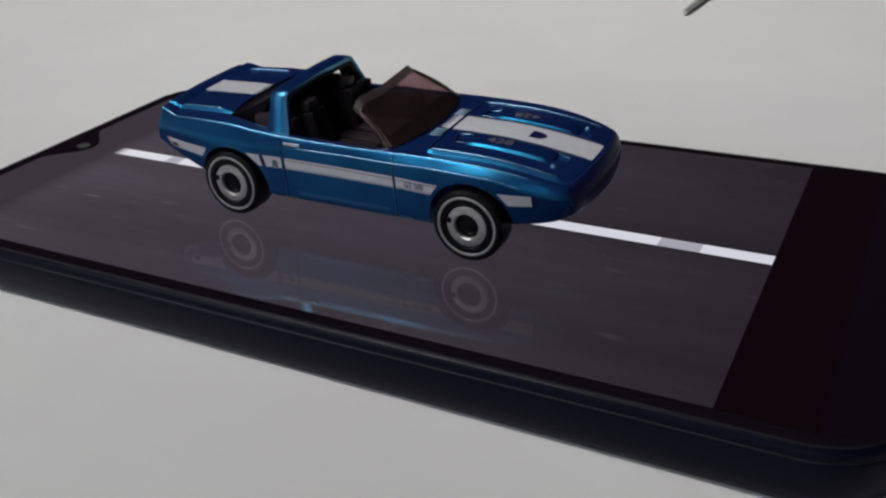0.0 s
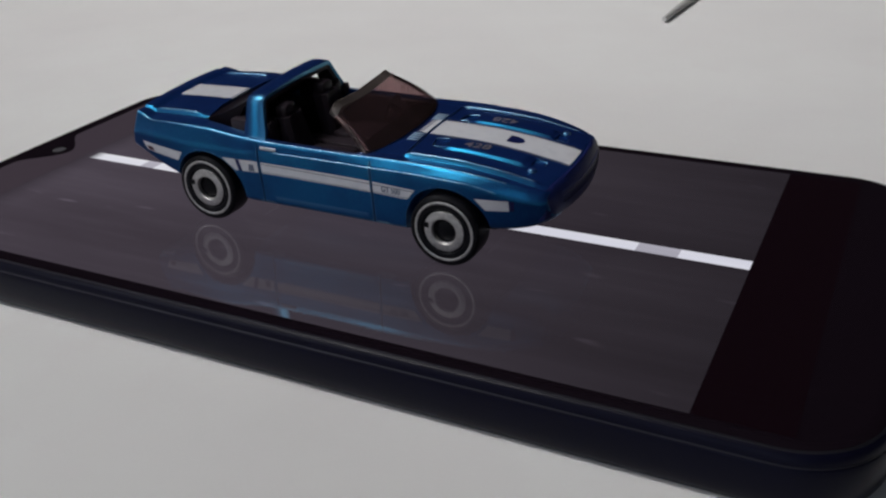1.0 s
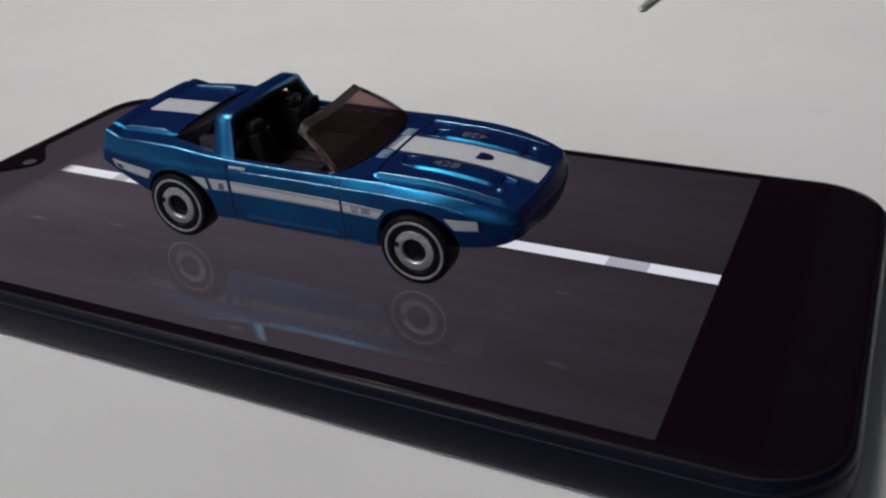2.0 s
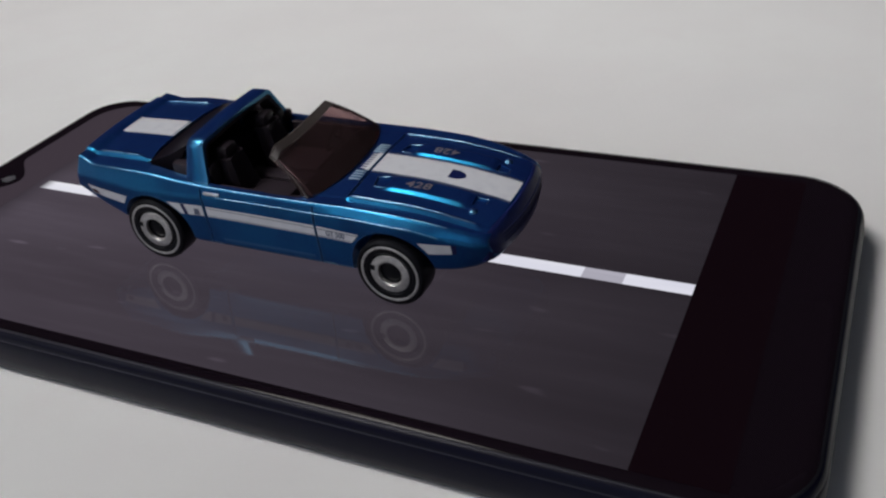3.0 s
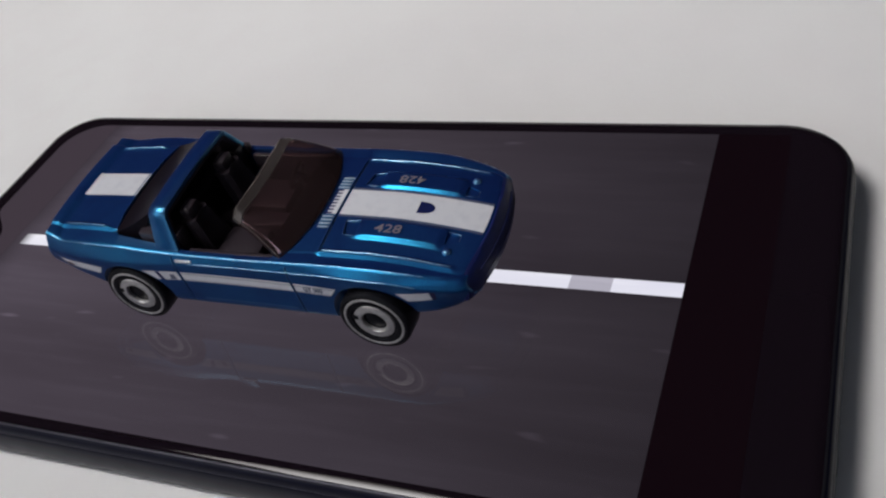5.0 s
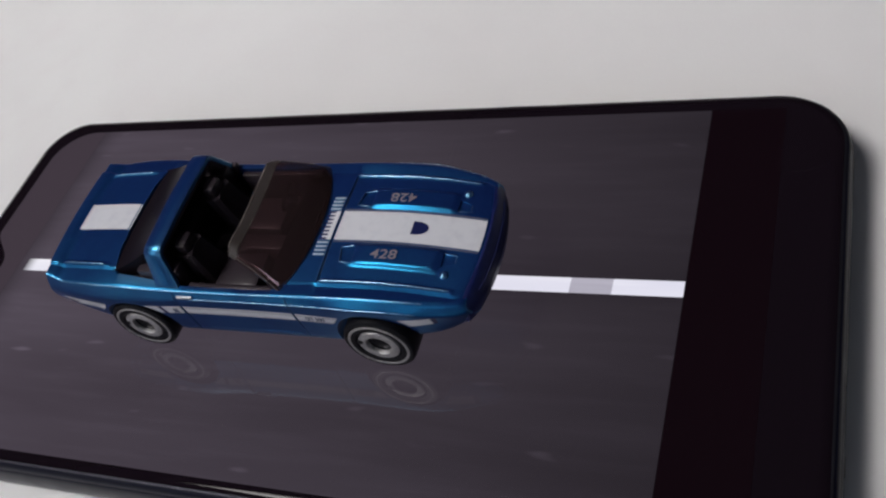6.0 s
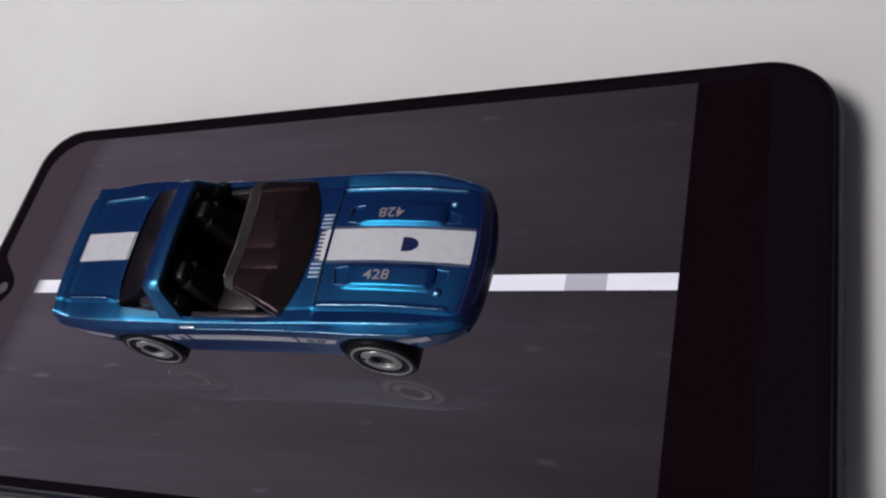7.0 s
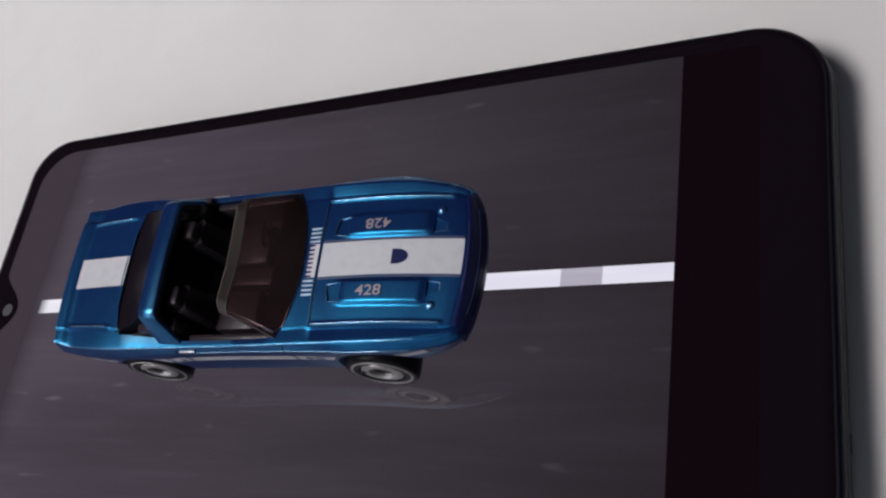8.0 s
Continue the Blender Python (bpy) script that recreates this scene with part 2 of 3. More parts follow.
def rounded(points, radii, seg=4):
    """A polyline whose inner corners are rounded with curves of the given reach."""
    out = [Vector(points[0])]
    for k in range(1, len(points) - 1):
        p, q, r = (Vector(points[j]) for j in (k - 1, k, k + 1))
        a = q + (p - q).normalized() * min(radii[k], (p - q).length * 0.48)
        b = q + (r - q).normalized() * min(radii[k], (r - q).length * 0.48)
        for j in range(seg + 1):
            s = j / seg
            out.append(a * (1 - s) ** 2 + q * 2 * s * (1 - s) + b * s * s)
    out.append(Vector(points[-1]))
    return out


def smoothstep(a, b, x):
    s = min(1.0, max(0.0, (x - a) / (b - a)))
    return s * s * (3 - 2 * s)


def curve_through(xs, ys):
    """A smooth monotone-friendly curve through a few points."""
    xs, ys = np.array(xs, float), np.array(ys, float)
    d = np.diff(ys) / np.diff(xs)
    m = np.zeros(len(xs))
    m[1:-1] = np.where(d[:-1] * d[1:] > 0, 2 * d[:-1] * d[1:] / np.where(d[:-1] + d[1:] == 0, 1, d[:-1] + d[1:]), 0)
    m[0], m[-1] = d[0], d[-1]

    def at(x):
        x = min(max(x, xs[0]), xs[-1])
        k = min(int(np.searchsorted(xs, x, side='right')) - 1, len(xs) - 2)
        h = xs[k + 1] - xs[k]
        s = (x - xs[k]) / h
        return ((1 + 2 * s) * (1 - s) ** 2 * ys[k] + s * (1 - s) ** 2 * h * m[k]
                + s * s * (3 - 2 * s) * ys[k + 1] + s * s * (s - 1) * h * m[k + 1])
    return at


def cut(ob, cutters):
    """Subtracts meshes for good, one after another, worked out in millimetres."""
    ob.data.transform(Matrix.Scale(1000, 4))
    for bm in cutters:
        bmesh.ops.recalc_face_normals(bm, faces=bm.faces)
        bmesh.ops.scale(bm, vec=(1000, 1000, 1000), verts=bm.verts)
        mesh = bpy.data.meshes.new("cutter")
        bm.to_mesh(mesh)
        bm.free()
        c = new("cutter", mesh)
        mod = ob.modifiers.new("cut", 'BOOLEAN')
        mod.operation, mod.solver, mod.object = 'DIFFERENCE', 'EXACT', c
        bpy.context.view_layer.update()
        done = bpy.data.meshes.new_from_object(ob.evaluated_get(bpy.context.evaluated_depsgraph_get()))
        ob.modifiers.clear()
        old, ob.data = ob.data, done
        bpy.data.meshes.remove(old)
        bpy.data.objects.remove(c)
        bpy.data.meshes.remove(mesh)
    ob.data.transform(Matrix.Scale(MM, 4))
    return ob


# ---- room: closes the place round the table ----
ROOM = dict(x0=-1.0, x1=2.2, y0=-2.0, y1=2.4, z0=-0.75, z1=1.70)


def slab(name, lo, hi, mat, label):
    return tagged(link_mesh(name, box(bmesh.new(), lo, hi), mat, smooth=0), label, name.split("_")[0], kind="structure")


R = ROOM
slab("floor", (R["x0"], R["y0"], R["z0"] - 0.1), (R["x1"], R["y1"], R["z0"]), FLOOR, "dark brown plain floor of the room")
slab("ceiling", (R["x0"], R["y0"], R["z1"]), (R["x1"], R["y1"], R["z1"] + 0.1), CEIL, "plain pale painted ceiling of the room")
slab("wall_north", (R["x0"], R["y1"], R["z0"]), (R["x1"], R["y1"] + 0.12, R["z1"]), WALL, "plain painted wall behind the table")
slab("wall_east", (R["x1"], R["y0"], R["z0"]), (R["x1"] + 0.12, R["y1"], R["z1"]), WALL, "plain painted wall beside the table")


def wall_with_windows(name, m, width, wins, label):
    """A wall along its own x axis, 0.12 thick, with framed and glazed openings (number, x0, x1, z0, z1)."""
    bm, start = bmesh.new(), 0
    for number, x0, x1, z0, z1 in wins:
        for lo, hi in (((start, 0, R["z0"]), (x0, 0.12, R["z1"])), ((x0, 0, R["z0"]), (x1, 0.12, z0)), ((x0, 0, z1), (x1, 0.12, R["z1"]))):
            box(bm, lo, hi)
        start = x1
        glazing(number, m, (x0, x1, z0, z1), "plain window with a painted frame in the wall")
    box(bm, (start, 0, R["z0"]), (width, 0.12, R["z1"]))
    bmesh.ops.transform(bm, matrix=m, verts=bm.verts)
    tagged(link_mesh(name, bm, WALL, smooth=0), label, "wall", kind="structure")


def glazing(number, m, win, label):
    """A framed pane in an opening of the plane y = 0 to 0.12, placed by m."""
    x0, x1, z0, z1 = win
    win_ob = thing(f"window_{number}", label, "window", kind="structure")
    fr = bmesh.new()
    for lo, hi in (((x0, 0.03, z0), (x0 + 0.05, 0.10, z1)), ((x1 - 0.05, 0.03, z0), (x1, 0.10, z1)), ((x0 + 0.05, 0.03, z0), (x1 - 0.05, 0.10, z0 + 0.05)), ((x0 + 0.05, 0.03, z1 - 0.05), (x1 - 0.05, 0.10, z1))):
        box(fr, lo, hi)
    gl = box(bmesh.new(), (x0 + 0.05, 0.062, z0 + 0.05), (x1 - 0.05, 0.068, z1 - 0.05))
    for q in (fr, gl):
        bmesh.ops.transform(q, matrix=m, verts=q.verts)
    part("window_frame", fr, FRAMEWHITE, win_ob, smooth=0)
    part("pane", gl, PANE, win_ob, smooth=0).visible_shadow = False


wall_with_windows("wall_west", Matrix.Translation((R["x0"], R["y0"], 0)) @ Matrix.Rotation(radians(90), 4, 'Z'), R["y1"] - R["y0"], ((1, 0.10, 1.30, 0.42, 1.48),), "plain painted wall with a window opening")
wall_with_windows("wall_south", Matrix.Translation((R["x1"], R["y0"], 0)) @ Matrix.Rotation(radians(180), 4, 'Z'), R["x1"] - R["x0"], ((2, 1.16, 2.74, 0.32, 1.38),), "plain painted wall with a wide window opening")

lamp = thing("ceiling_lamp", "square pale ceiling lamp, switched on and tilted to the table", "lamp", Matrix.Translation((-0.54, -0.26, 1.22)))
tilt = Vector((0.52, 0.68, -1.19)).to_track_quat('-Z', 'Y').to_matrix().to_4x4()
for name, lo, hi, bevel, mat in (("diffuser", (-0.24, -0.24, 0.0), (0.24, 0.24, 0.02), 0.006, LAMPGLOW), ("housing", (-0.26, -0.26, 0.02), (0.26, 0.26, 0.06), 0.01, FRAMEWHITE)):
    bm = box(bmesh.new(), lo, hi, bevel)
    bmesh.ops.transform(bm, matrix=tilt, verts=bm.verts)
    part(name, bm, mat, lamp)
part("rod", spin(bmesh.new(), [(0.0, 0.04), (0.01, 0.04), (0.01, 0.48), (0.0, 0.48)], Matrix.Rotation(radians(90), 4, 'X'), 12), FRAMEWHITE, lamp)

# ---- table ----
table = thing("table", "matt white table with a plain smooth top", "table", Matrix.Translation((0.0, 0.10, 0.0)))
part("tabletop", box(bmesh.new(), (-0.65, -0.40, -0.028), (0.65, 0.40, 0.0), 0.004, 3), TABLE, table)
for lx in (-0.58, 0.58):
    for ly in (-0.33, 0.33):
        part("leg", box(bmesh.new(), (lx - 0.02, ly - 0.02, -0.75), (lx + 0.02, ly + 0.02, -0.028), 0.004), STEEL, table)

# ---- phone ----
PX0, PX1, PY0, PY1 = -75.7, 77.7, -34.9, 39.2       # outline of the glass, in mm


def outline(grow, z, seg=14):
    """The phone's rounded outline, grown sideways, at a height under the glass."""
    x0, x1, y0, y1 = PX0 - grow, PX1 + grow, PY0 - grow, PY1 + grow
    ring = []
    ra, rb = 8.0 + grow, 10.0 + grow
    for cx, cy, a0, r in ((x1 - rb, y0 + rb, -90, rb), (x1 - rb, y1 - rb, 0, rb), (x0 + ra, y1 - ra, 90, ra), (x0 + ra, y0 + ra, 180, ra)):
        for k in range(seg + 1):
            a = radians(a0 + 90 * k / seg)
            ring.append(Vector((cx + r * math.cos(a), cy + r * math.sin(a), z)) * MM)
    return ring


def mmbox_at(lo, hi, bevel):
    return box(bmesh.new(), [v * MM for v in lo], [v * MM for v in hi], bevel * MM)


phone = thing("phone", "black smartphone lying face up, its screen showing a road", "phone", Matrix.Translation((0, 0, TOP)))
side = [(-1.2, -8.2), (-0.1, -8.15), (0.65, -7.75), (1.08, -6.8), (1.28, -5.2), (1.32, -4.0), (1.25, -2.9), (1.12, -2.2), (1.02, -1.98),
        (0.75, -1.90), (0.75, -1.80), (1.0, -1.72), (0.95, -1.3), (0.72, -0.80), (0.40, -0.50), (0.12, -0.44)]
part("frame", bridge(bmesh.new(), [outline(g, z) for g, z in side]), FRAME, phone, "dark navy rounded frame", 50)
part("rim", bridge(bmesh.new(), [outline(0.34, -0.54), outline(0.36, -0.43), outline(0.16, -0.35), outline(0.03, -0.35), outline(0.03, -0.5)], cap_a=False, cap_b=False),
     RIM, phone, "thin shiny metal rim", 40)
part("seam", bridge(bmesh.new(), [outline(0.7, -2.0), outline(1.04, -1.93), outline(1.06, -1.86), outline(1.0, -1.78), outline(0.7, -1.72)], cap_a=False, cap_b=False),
     RIM, phone, "thin dull metal line round the frame", 40)
glass = part("screen_glass", bridge(bmesh.new(), [outline(0.0, -0.7)] + [outline(-1.5 * k / 10, -0.36 * (1 - k / 10) ** 2) for k in range(11)]), GLASS, phone, "glossy black cover glass", 50)

part("port", mmbox_at((78.6, -20.3, -5.4), (79.09, -17.7, -4.2), 0.2), PORT, phone, "small black opening in the frame")
SX0, SX1, SY0, SY1 = -62.0, 58.76, -33.4, 36.36
LIFT = 0.03


def sheet(bm, pts, z):
    bm.faces.new([bm.verts.new(Vector((x, y, z)) * MM) for x, y in pts])
    return bm


display = part("display", sheet(bmesh.new(), [(SX0, SY0), (SX1, SY0), (SX1, SY1), (SX0, SY1)], LIFT), ROAD, phone, "lit screen picture of dark asphalt", 0)
for x0, x1, mat in ((-60.2, -48.0, DASH), (-48.0, -45.0, DASH_DIM), (-45.0, -20.0, DASH), (-14.0, 8.0, DASH), (16.0, 43.0, DASH), (43.0, 49.0, DASH_DIM), (49.0, SX1 - 0.05, DASH)):
    part("lane_mark", sheet(bmesh.new(), [(x0, 0.75), (x1, 0.75), (x1, 3.4), (x0, 3.4)], LIFT * 2), mat, display, "white lane mark on the screen" if mat == DASH else "dim lane mark on the screen", 0)

part("letterbox", sheet(bmesh.new(), [(SX1 + 0.03, SY0), (69.5, SY0), (69.5, SY1), (SX1 + 0.03, SY1)], LIFT), LCD_BLACK, display, "black border of the screen picture", 0)
edge = [(SX0 - 0.03, SY0)]
for cx, cy, a0 in ((-64.2, SY0 + 8, 270), (-64.2, SY1 - 8, 180)):
    if a0 == 180:                              # drop-shaped notch round the front camera
        for k in range(17):
            f = k / 16
            edge.append((-72.2 + 5.9 * math.sin(math.pi * f) ** 1.6, -6.0 + 15.6 * f))
    edge += [(cx + 8 * math.cos(radians(a0 - 90 * k / 8)), cy + 8 * math.sin(radians(a0 - 90 * k / 8))) for k in range(9)]
edge.append((SX0 - 0.03, SY1))
part("letterbox", sheet(bmesh.new(), edge, LIFT), LCD_GLOW, display, "dim grey border of the screen picture with a notch", 0)
part("front_camera", spin(bmesh.new(), [(0.0, 0.0), (1.1, 0.0), (1.25, 0.04), (1.25, 0.07), (0.0, 0.07)],
     Matrix.Scale(MM, 4) @ Matrix.Translation((-69.0, 1.8, 0.0)) @ Matrix.Rotation(radians(90), 4, 'X'), 32), LENS, phone, "small grey front camera lens")

# ---- toy car ----
car = thing("toy_car", "metallic blue die-cast toy convertible with white stripes", "toy car", Matrix.Translation((0, 0.3 * MM, TOP + 0.06 * MM)))
AXLES, HUB_Z = (-20.25, 20.25), 5.3

belt_z = curve_through((-35, -33.5, -31, -25, -20, -15, -10, 0, 8, 14, 20, 26, 31, 34, 36.0), (15.9, 15.6, 15.1, 15.3, 15.2, 14.6, 14.25, 14.1, 14.15, 14.2, 14.0, 13.5, 12.8, 12.25, 11.85))
belt_y = curve_through((-35, -33, -30, -22, -10, 8, 20, 28, 32, 36.0), (11.2, 11.5, 11.9, 12.35, 12.1, 12.0, 11.8, 11.5, 11.1, 10.3))
wide_y = curve_through((-35, -33, -30, -22, -14, -10, 0, 8, 14, 20, 27, 31, 34, 36.0), (11.8, 12.1, 12.5, 13.0, 12.8, 12.6, 12.5, 12.6, 12.8, 13.0, 12.7, 12.2, 11.7, 10.8))
wide_z = curve_through((-35, -30, -20, -12, -8, 8, 15, 23, 30, 36.0), (12.6, 12.6, 12.4, 12.5, 12.75, 12.75, 12.9, 12.65, 11.5, 10.2))
low_z = curve_through((-35, -33, -30, -26, -24, -15, -13, 0, 14, 15.5, 26, 29, 33, 36.0), (9.6, 8.7, 7.3, 5.9, 5.4, 4.3, 3.8, 3.75, 3.7, 4.3, 5.6, 5.7, 6.1, 7.4))
low_y = curve_through((-35, -30, -22, -10, 10, 20, 30, 36.0), (11.3, 12.0, 12.5, 12.4, 12.45, 12.5, 11.5, 9.6))
deck_z = curve_through((-35, -33.8, -32, -28, -22, -14, -8, 4, 10, 13, 20, 26, 31, 34.2, 35.4, 36.0), (16.3, 16.2, 15.7, 15.85, 16.0, 15.5, 14.6, 14.5, 14.45, 14.55, 14.45, 13.95, 13.2, 12.68, 12.48, 12.3))
ridge_y = curve_through((-35, -22, -10, 8, 12, 34, 36.0), (8.9, 9.3, 9.6, 9.7, 9.6, 9.3, 8.8))
SHELL_X = (-35.0, 36.0)


def shear(x, y, z=12.4):
    """Bows nose and tail in plan, and leans the nose and the tail panel."""
    k = (y / 12.0) ** 2
    if x > 0:
        return x - 2.2 * smoothstep(22, 36, x) * k - 0.25 * smoothstep(28, 36, x) - 0.7 * smoothstep(33, 36, x) * smoothstep(10.2, 12.4, z)
    rear = smoothstep(28, 35, -x)
    return x + 0.6 * smoothstep(27, 35, -x) * k + rear * (0.75 - 0.34 * (15.5 - min(16.0, max(z, 10.5))))


def scoop(x, y):
    """Two raised, flat-topped hood scoops."""
    a = abs(y)
    across = smoothstep(2.95, 3.6, a) * (1 - smoothstep(6.2, 6.9, a))
    return 0.38 * across * smoothstep(16.0, 18.6, x) * (1 - smoothstep(29.2, 30.4, x))


def section(x):
    """Half of the cross-section at x, from the middle of the belly to the middle of the deck, in (y, z)."""
    zb, yb, zd, yr = belt_z(x), belt_y(x), deck_z(x), ridge_y(x)
    ridge = zd - 0.40 if x > 0 else zd - 0.15
    valley = min(ridge - 0.05 - 0.27 * smoothstep(12.4, 13.6, x), zb + 0.10) if x > 6 else min(ridge - 0.32, zb + 0.25)
    lower = [(0, low_z(x)), (low_y(x) - 1.2, low_z(x)), (low_y(x), low_z(x) + 0.45), (wide_y(x), wide_z(x)), (yb, zb), (yr + 0.35, valley)]
    pts = rounded(lower, [0, 0.5, 0.6, 0.6 - 0.25 * smoothstep(-14, -8, x) + 0.25 * smoothstep(26, 33, x), 0.36 + 0.3 * smoothstep(24, 33, x), 0.2])
    pts[-1:] = [Vector((yr + 0.42, valley))]
    for at, count in ((16, 3), (11, 7)):           # rows along the straight flank
        a, b = pts[at - 1], pts[at]
        pts[at:at] = [a.lerp(b, (k + 1) / (count + 1)) for k in range(count)]
    pts.append(Vector((yr + 0.16, ridge - 0.05)))
    n = 48
    for k in range(n + 1):
        y = yr * (1 - k / n)
        crown = (zd - ridge) * (1 - (y / yr) ** 2)
        bead = 0.16 * smoothstep(yr - 0.75, yr - 0.3, y) * (1 if 12.9 < x < 33.5 or -32.3 < x < -22.6 else 0)
        pts.append(Vector((y, ridge + crown + bead + (scoop(x, y) if x > 0 else 0))))
    return pts


stations = list(np.arange(SHELL_X[0], 35.0, 0.42)) + [35.1, 35.3, 35.5, 35.68, 35.82, 35.92]
if stations[-1] < SHELL_X[1] - 0.05:
    stations.append(SHELL_X[1])
SECTIONS = {x: section(float(x)) for x in stations}


def shell_ring(x):
    half = SECTIONS[x]
    pts = [(p.x, p.y) for p in half] + [(-p.x, p.y) for p in half[-2:0:-1]]
    inset = 0.35 * (1 - math.sqrt(max(0.0, 1 - max(0.0, (x - 35.1) / 0.9) ** 2)))     # rounds the edge of the nose
    pts = [(y * (1 - inset / 10.4), z + (10.6 - z) * inset / 2.6) for y, z in pts]
    return [Vector((shear(x, y, z), y, z)) * MM for y, z in pts]


def unshear(xw, y, z=12.4):
    x = xw
    for _ in range(12):
        x += xw - shear(x, y, z)
    return x


def side_y(xw, z):
    """Half-width of the shell's flank at a place and height, under the belt."""
    x = unshear(xw, 12.0, z)
    half = section(x)
    lo = [p for p in half[:33] if p.y <= belt_z(x) + 0.3]
    best = 0.0
    for a, b in zip(lo, lo[1:]):
        if (a.y - z) * (b.y - z) <= 0 and abs(a.y - b.y) > 1e-6 and max(a.x, b.x) > 8:
            best = max(best, a.x + (b.x - a.x) * (z - a.y) / (b.y - a.y))
    return best


def top_z(xw, y):
    """Height of the deck or hood inside its ridges."""
    x = unshear(xw, y, 15.5)
    zd, yr = deck_z(x), ridge_y(x)
    ridge = zd - 0.40 if x > 0 else zd - 0.15
    return ridge + (zd - ridge) * (1 - min(1, abs(y) / yr) ** 2) + (scoop(x, y) if x > 0 else 0)


def prism(pts, z0, z1):
    """An upright block on a plan in mm."""
    return bridge(bmesh.new(), [[Vector((x, y, z)) * MM for x, y in pts] for z in (z0, z1)])


def mmbox(lo, hi, bevel=0.0, bm=None):
    return box(bm or bmesh.new(), [v * MM for v in lo], [v * MM for v in hi], bevel * MM)


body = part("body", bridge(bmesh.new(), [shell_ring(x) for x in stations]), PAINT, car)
cutters = []
for ax in AXLES:
    for s in (-1, 1):
        y = sorted((s * 8.6, s * 16))
        bm = bmesh.new()
        arch = []
        for k in range(33):
            a = math.pi * k / 32
            arch.append((ax + 6.4 * math.cos(a), 5.0 + 6.5 * math.sin(a)))
        arch += [(ax - 6.6, 0.0), (ax + 6.6, 0.0)]
        cutters.append(bridge(bm, [[Vector((px, yy, pz)) * MM for px, pz in arch] for yy in y]))
well = [(-20.6, -10.2), (-13.5, -10.6), (-8.5, -11.1), (-4, -11.15), (6.2, -11.0), (8.7, -8.9), (9.9, -4.7), (10.2, 0)]
well += [(x, -y) for x, y in well[-2::-1]] + [(-21.6, 6.0), (-21.9, 0), (-21.6, -6.0)]
cutters.append(prism(well, 6.5, 22))
for x in (-10.35, 8.75):                       # door gaps
    for s in (-1, 1):
        cutters.append(mmbox((x - 0.11, min(s * 12.15, s * 14), 4.0), (x + 0.11, max(s * 12.15, s * 14), 13.9)))
for s in (-1, 1):                              # sill grooves
    cutters.append(mmbox((-8.6, min(s * 12.42, s * 14), 5.55), (7.9, max(s * 12.42, s * 14), 5.72)))
cutters.append(mmbox((12.85, -9.4, 13.8), (13.08, 9.4, 16)))   # hood gap
for s in (-1, 1):                              # duct recesses behind and ahead of the scoops
    for plan, dz in (([(14.9, 3.7), (17.3, 3.4), (17.3, 6.3), (15.4, 6.1)], 0.32), ([(29.9, 3.5), (31.7, 3.7), (31.7, 4.9), (29.9, 5.6)], 0.26)):
        pts = [(x, s * y) for x, y in plan]
        if s < 0:
            pts = pts[::-1]
        hi = max(top_z(x, y) for x, y in pts) + 2
        cutters.append(bridge(bmesh.new(), [[Vector((x, y, deck_z(x) - 0.15 - (dz if abs(x - 16.5) < 1.2 or abs(x - 30) < 0.5 else 0.05))) * MM for x, y in pts], [Vector((x, y, hi)) * MM for x, y in pts]]))
cut(body, cutters)
shell_mesh = body.data
shell_mesh.materials.clear()
shell_mesh.materials.append(PAINT)
shell_mesh.polygons.foreach_set("use_smooth", [True] * len(shell_mesh.polygons))
shell_mesh.set_sharp_from_angle(angle=radians(32))

# underside and grille
bm = mmbox((-28, -8.4, 4.3), (27.0, 8.4, 8.2), 0.6)
mmbox((22.0, -10.4, 5.0), (26.8, 10.4, 8.0), 0.4, bm)
part("chassis", bm, CHASSIS, car, "black plastic chassis")
face = []
for k in range(29):
    y = -10.3 + 20.6 * k / 28
    x = shear(36.0, y)
    top = top_z(x - 0.3, min(abs(y), 8.6)) - 0.03 - 0.8 * smoothstep(8.4, 10.3, abs(y))
    side_in = 0.45 * (y / 10.3) ** 10
    face.append([Vector((shear(36.0, y, z) + dx - side_in, y, z)) * MM for dx, z in ((-0.8, 7.5), (0.0, 7.8), (0.25, 8.8), (0.34, 10.4), (0.26, 11.3), (0.16, top - 0.3), (-0.02, top), (-0.8, top))])
fascia = part("front_fascia", bridge(bmesh.new(), face), NOSE, car, "front fascia in blue paint darkened as in shade", 50)
for z in (9.35, 9.85, 10.35, 10.85):
    bar = []
    for j in range(21):
        y = -7.4 + 14.8 * j / 20
        x = shear(36.0, y, z) + 0.28
        bar.append([Vector(p) * MM for p in ((x - 0.1, y, z - 0.05), (x + 0.09, y, z - 0.05), (x + 0.09, y, z + 0.05), (x - 0.1, y, z + 0.05))])
    part("bar", bridge(bmesh.new(), bar), NAVY, fascia, "thin dark grille bar", 0)

# interior
part("cabin_floor", mmbox((-21.0, -10.1, 6.4), (8.6, 10.1, 8.2), 0.3), BLACK, car)
for s in (-1, 1):
    part("door_panel", mmbox((-8.3, min(s * 10.0, s * 11.0), 7.5), (6.2, max(s * 10.0, s * 11.0), 13.75), 0.35), BLACK, car, "black inner door panel")
    part("quarter_panel", mmbox((-16.4, min(s * 7.9, s * 10.2), 7.5), (-9.2, max(s * 7.9, s * 10.2), 16.2), 0.4), BLACK, car, "black inner quarter panel")
part("rear_shelf", mmbox((-21.3, -10.0, 7.5), (-12.5, 10.0, 13.6), 0.5), BLACK, car)
part("dashboard", mmbox((4.6, -9.6, 7.5), (9.2, 9.6, 14.15), 0.9), DARKGLASS, car, "black plastic dashboard")
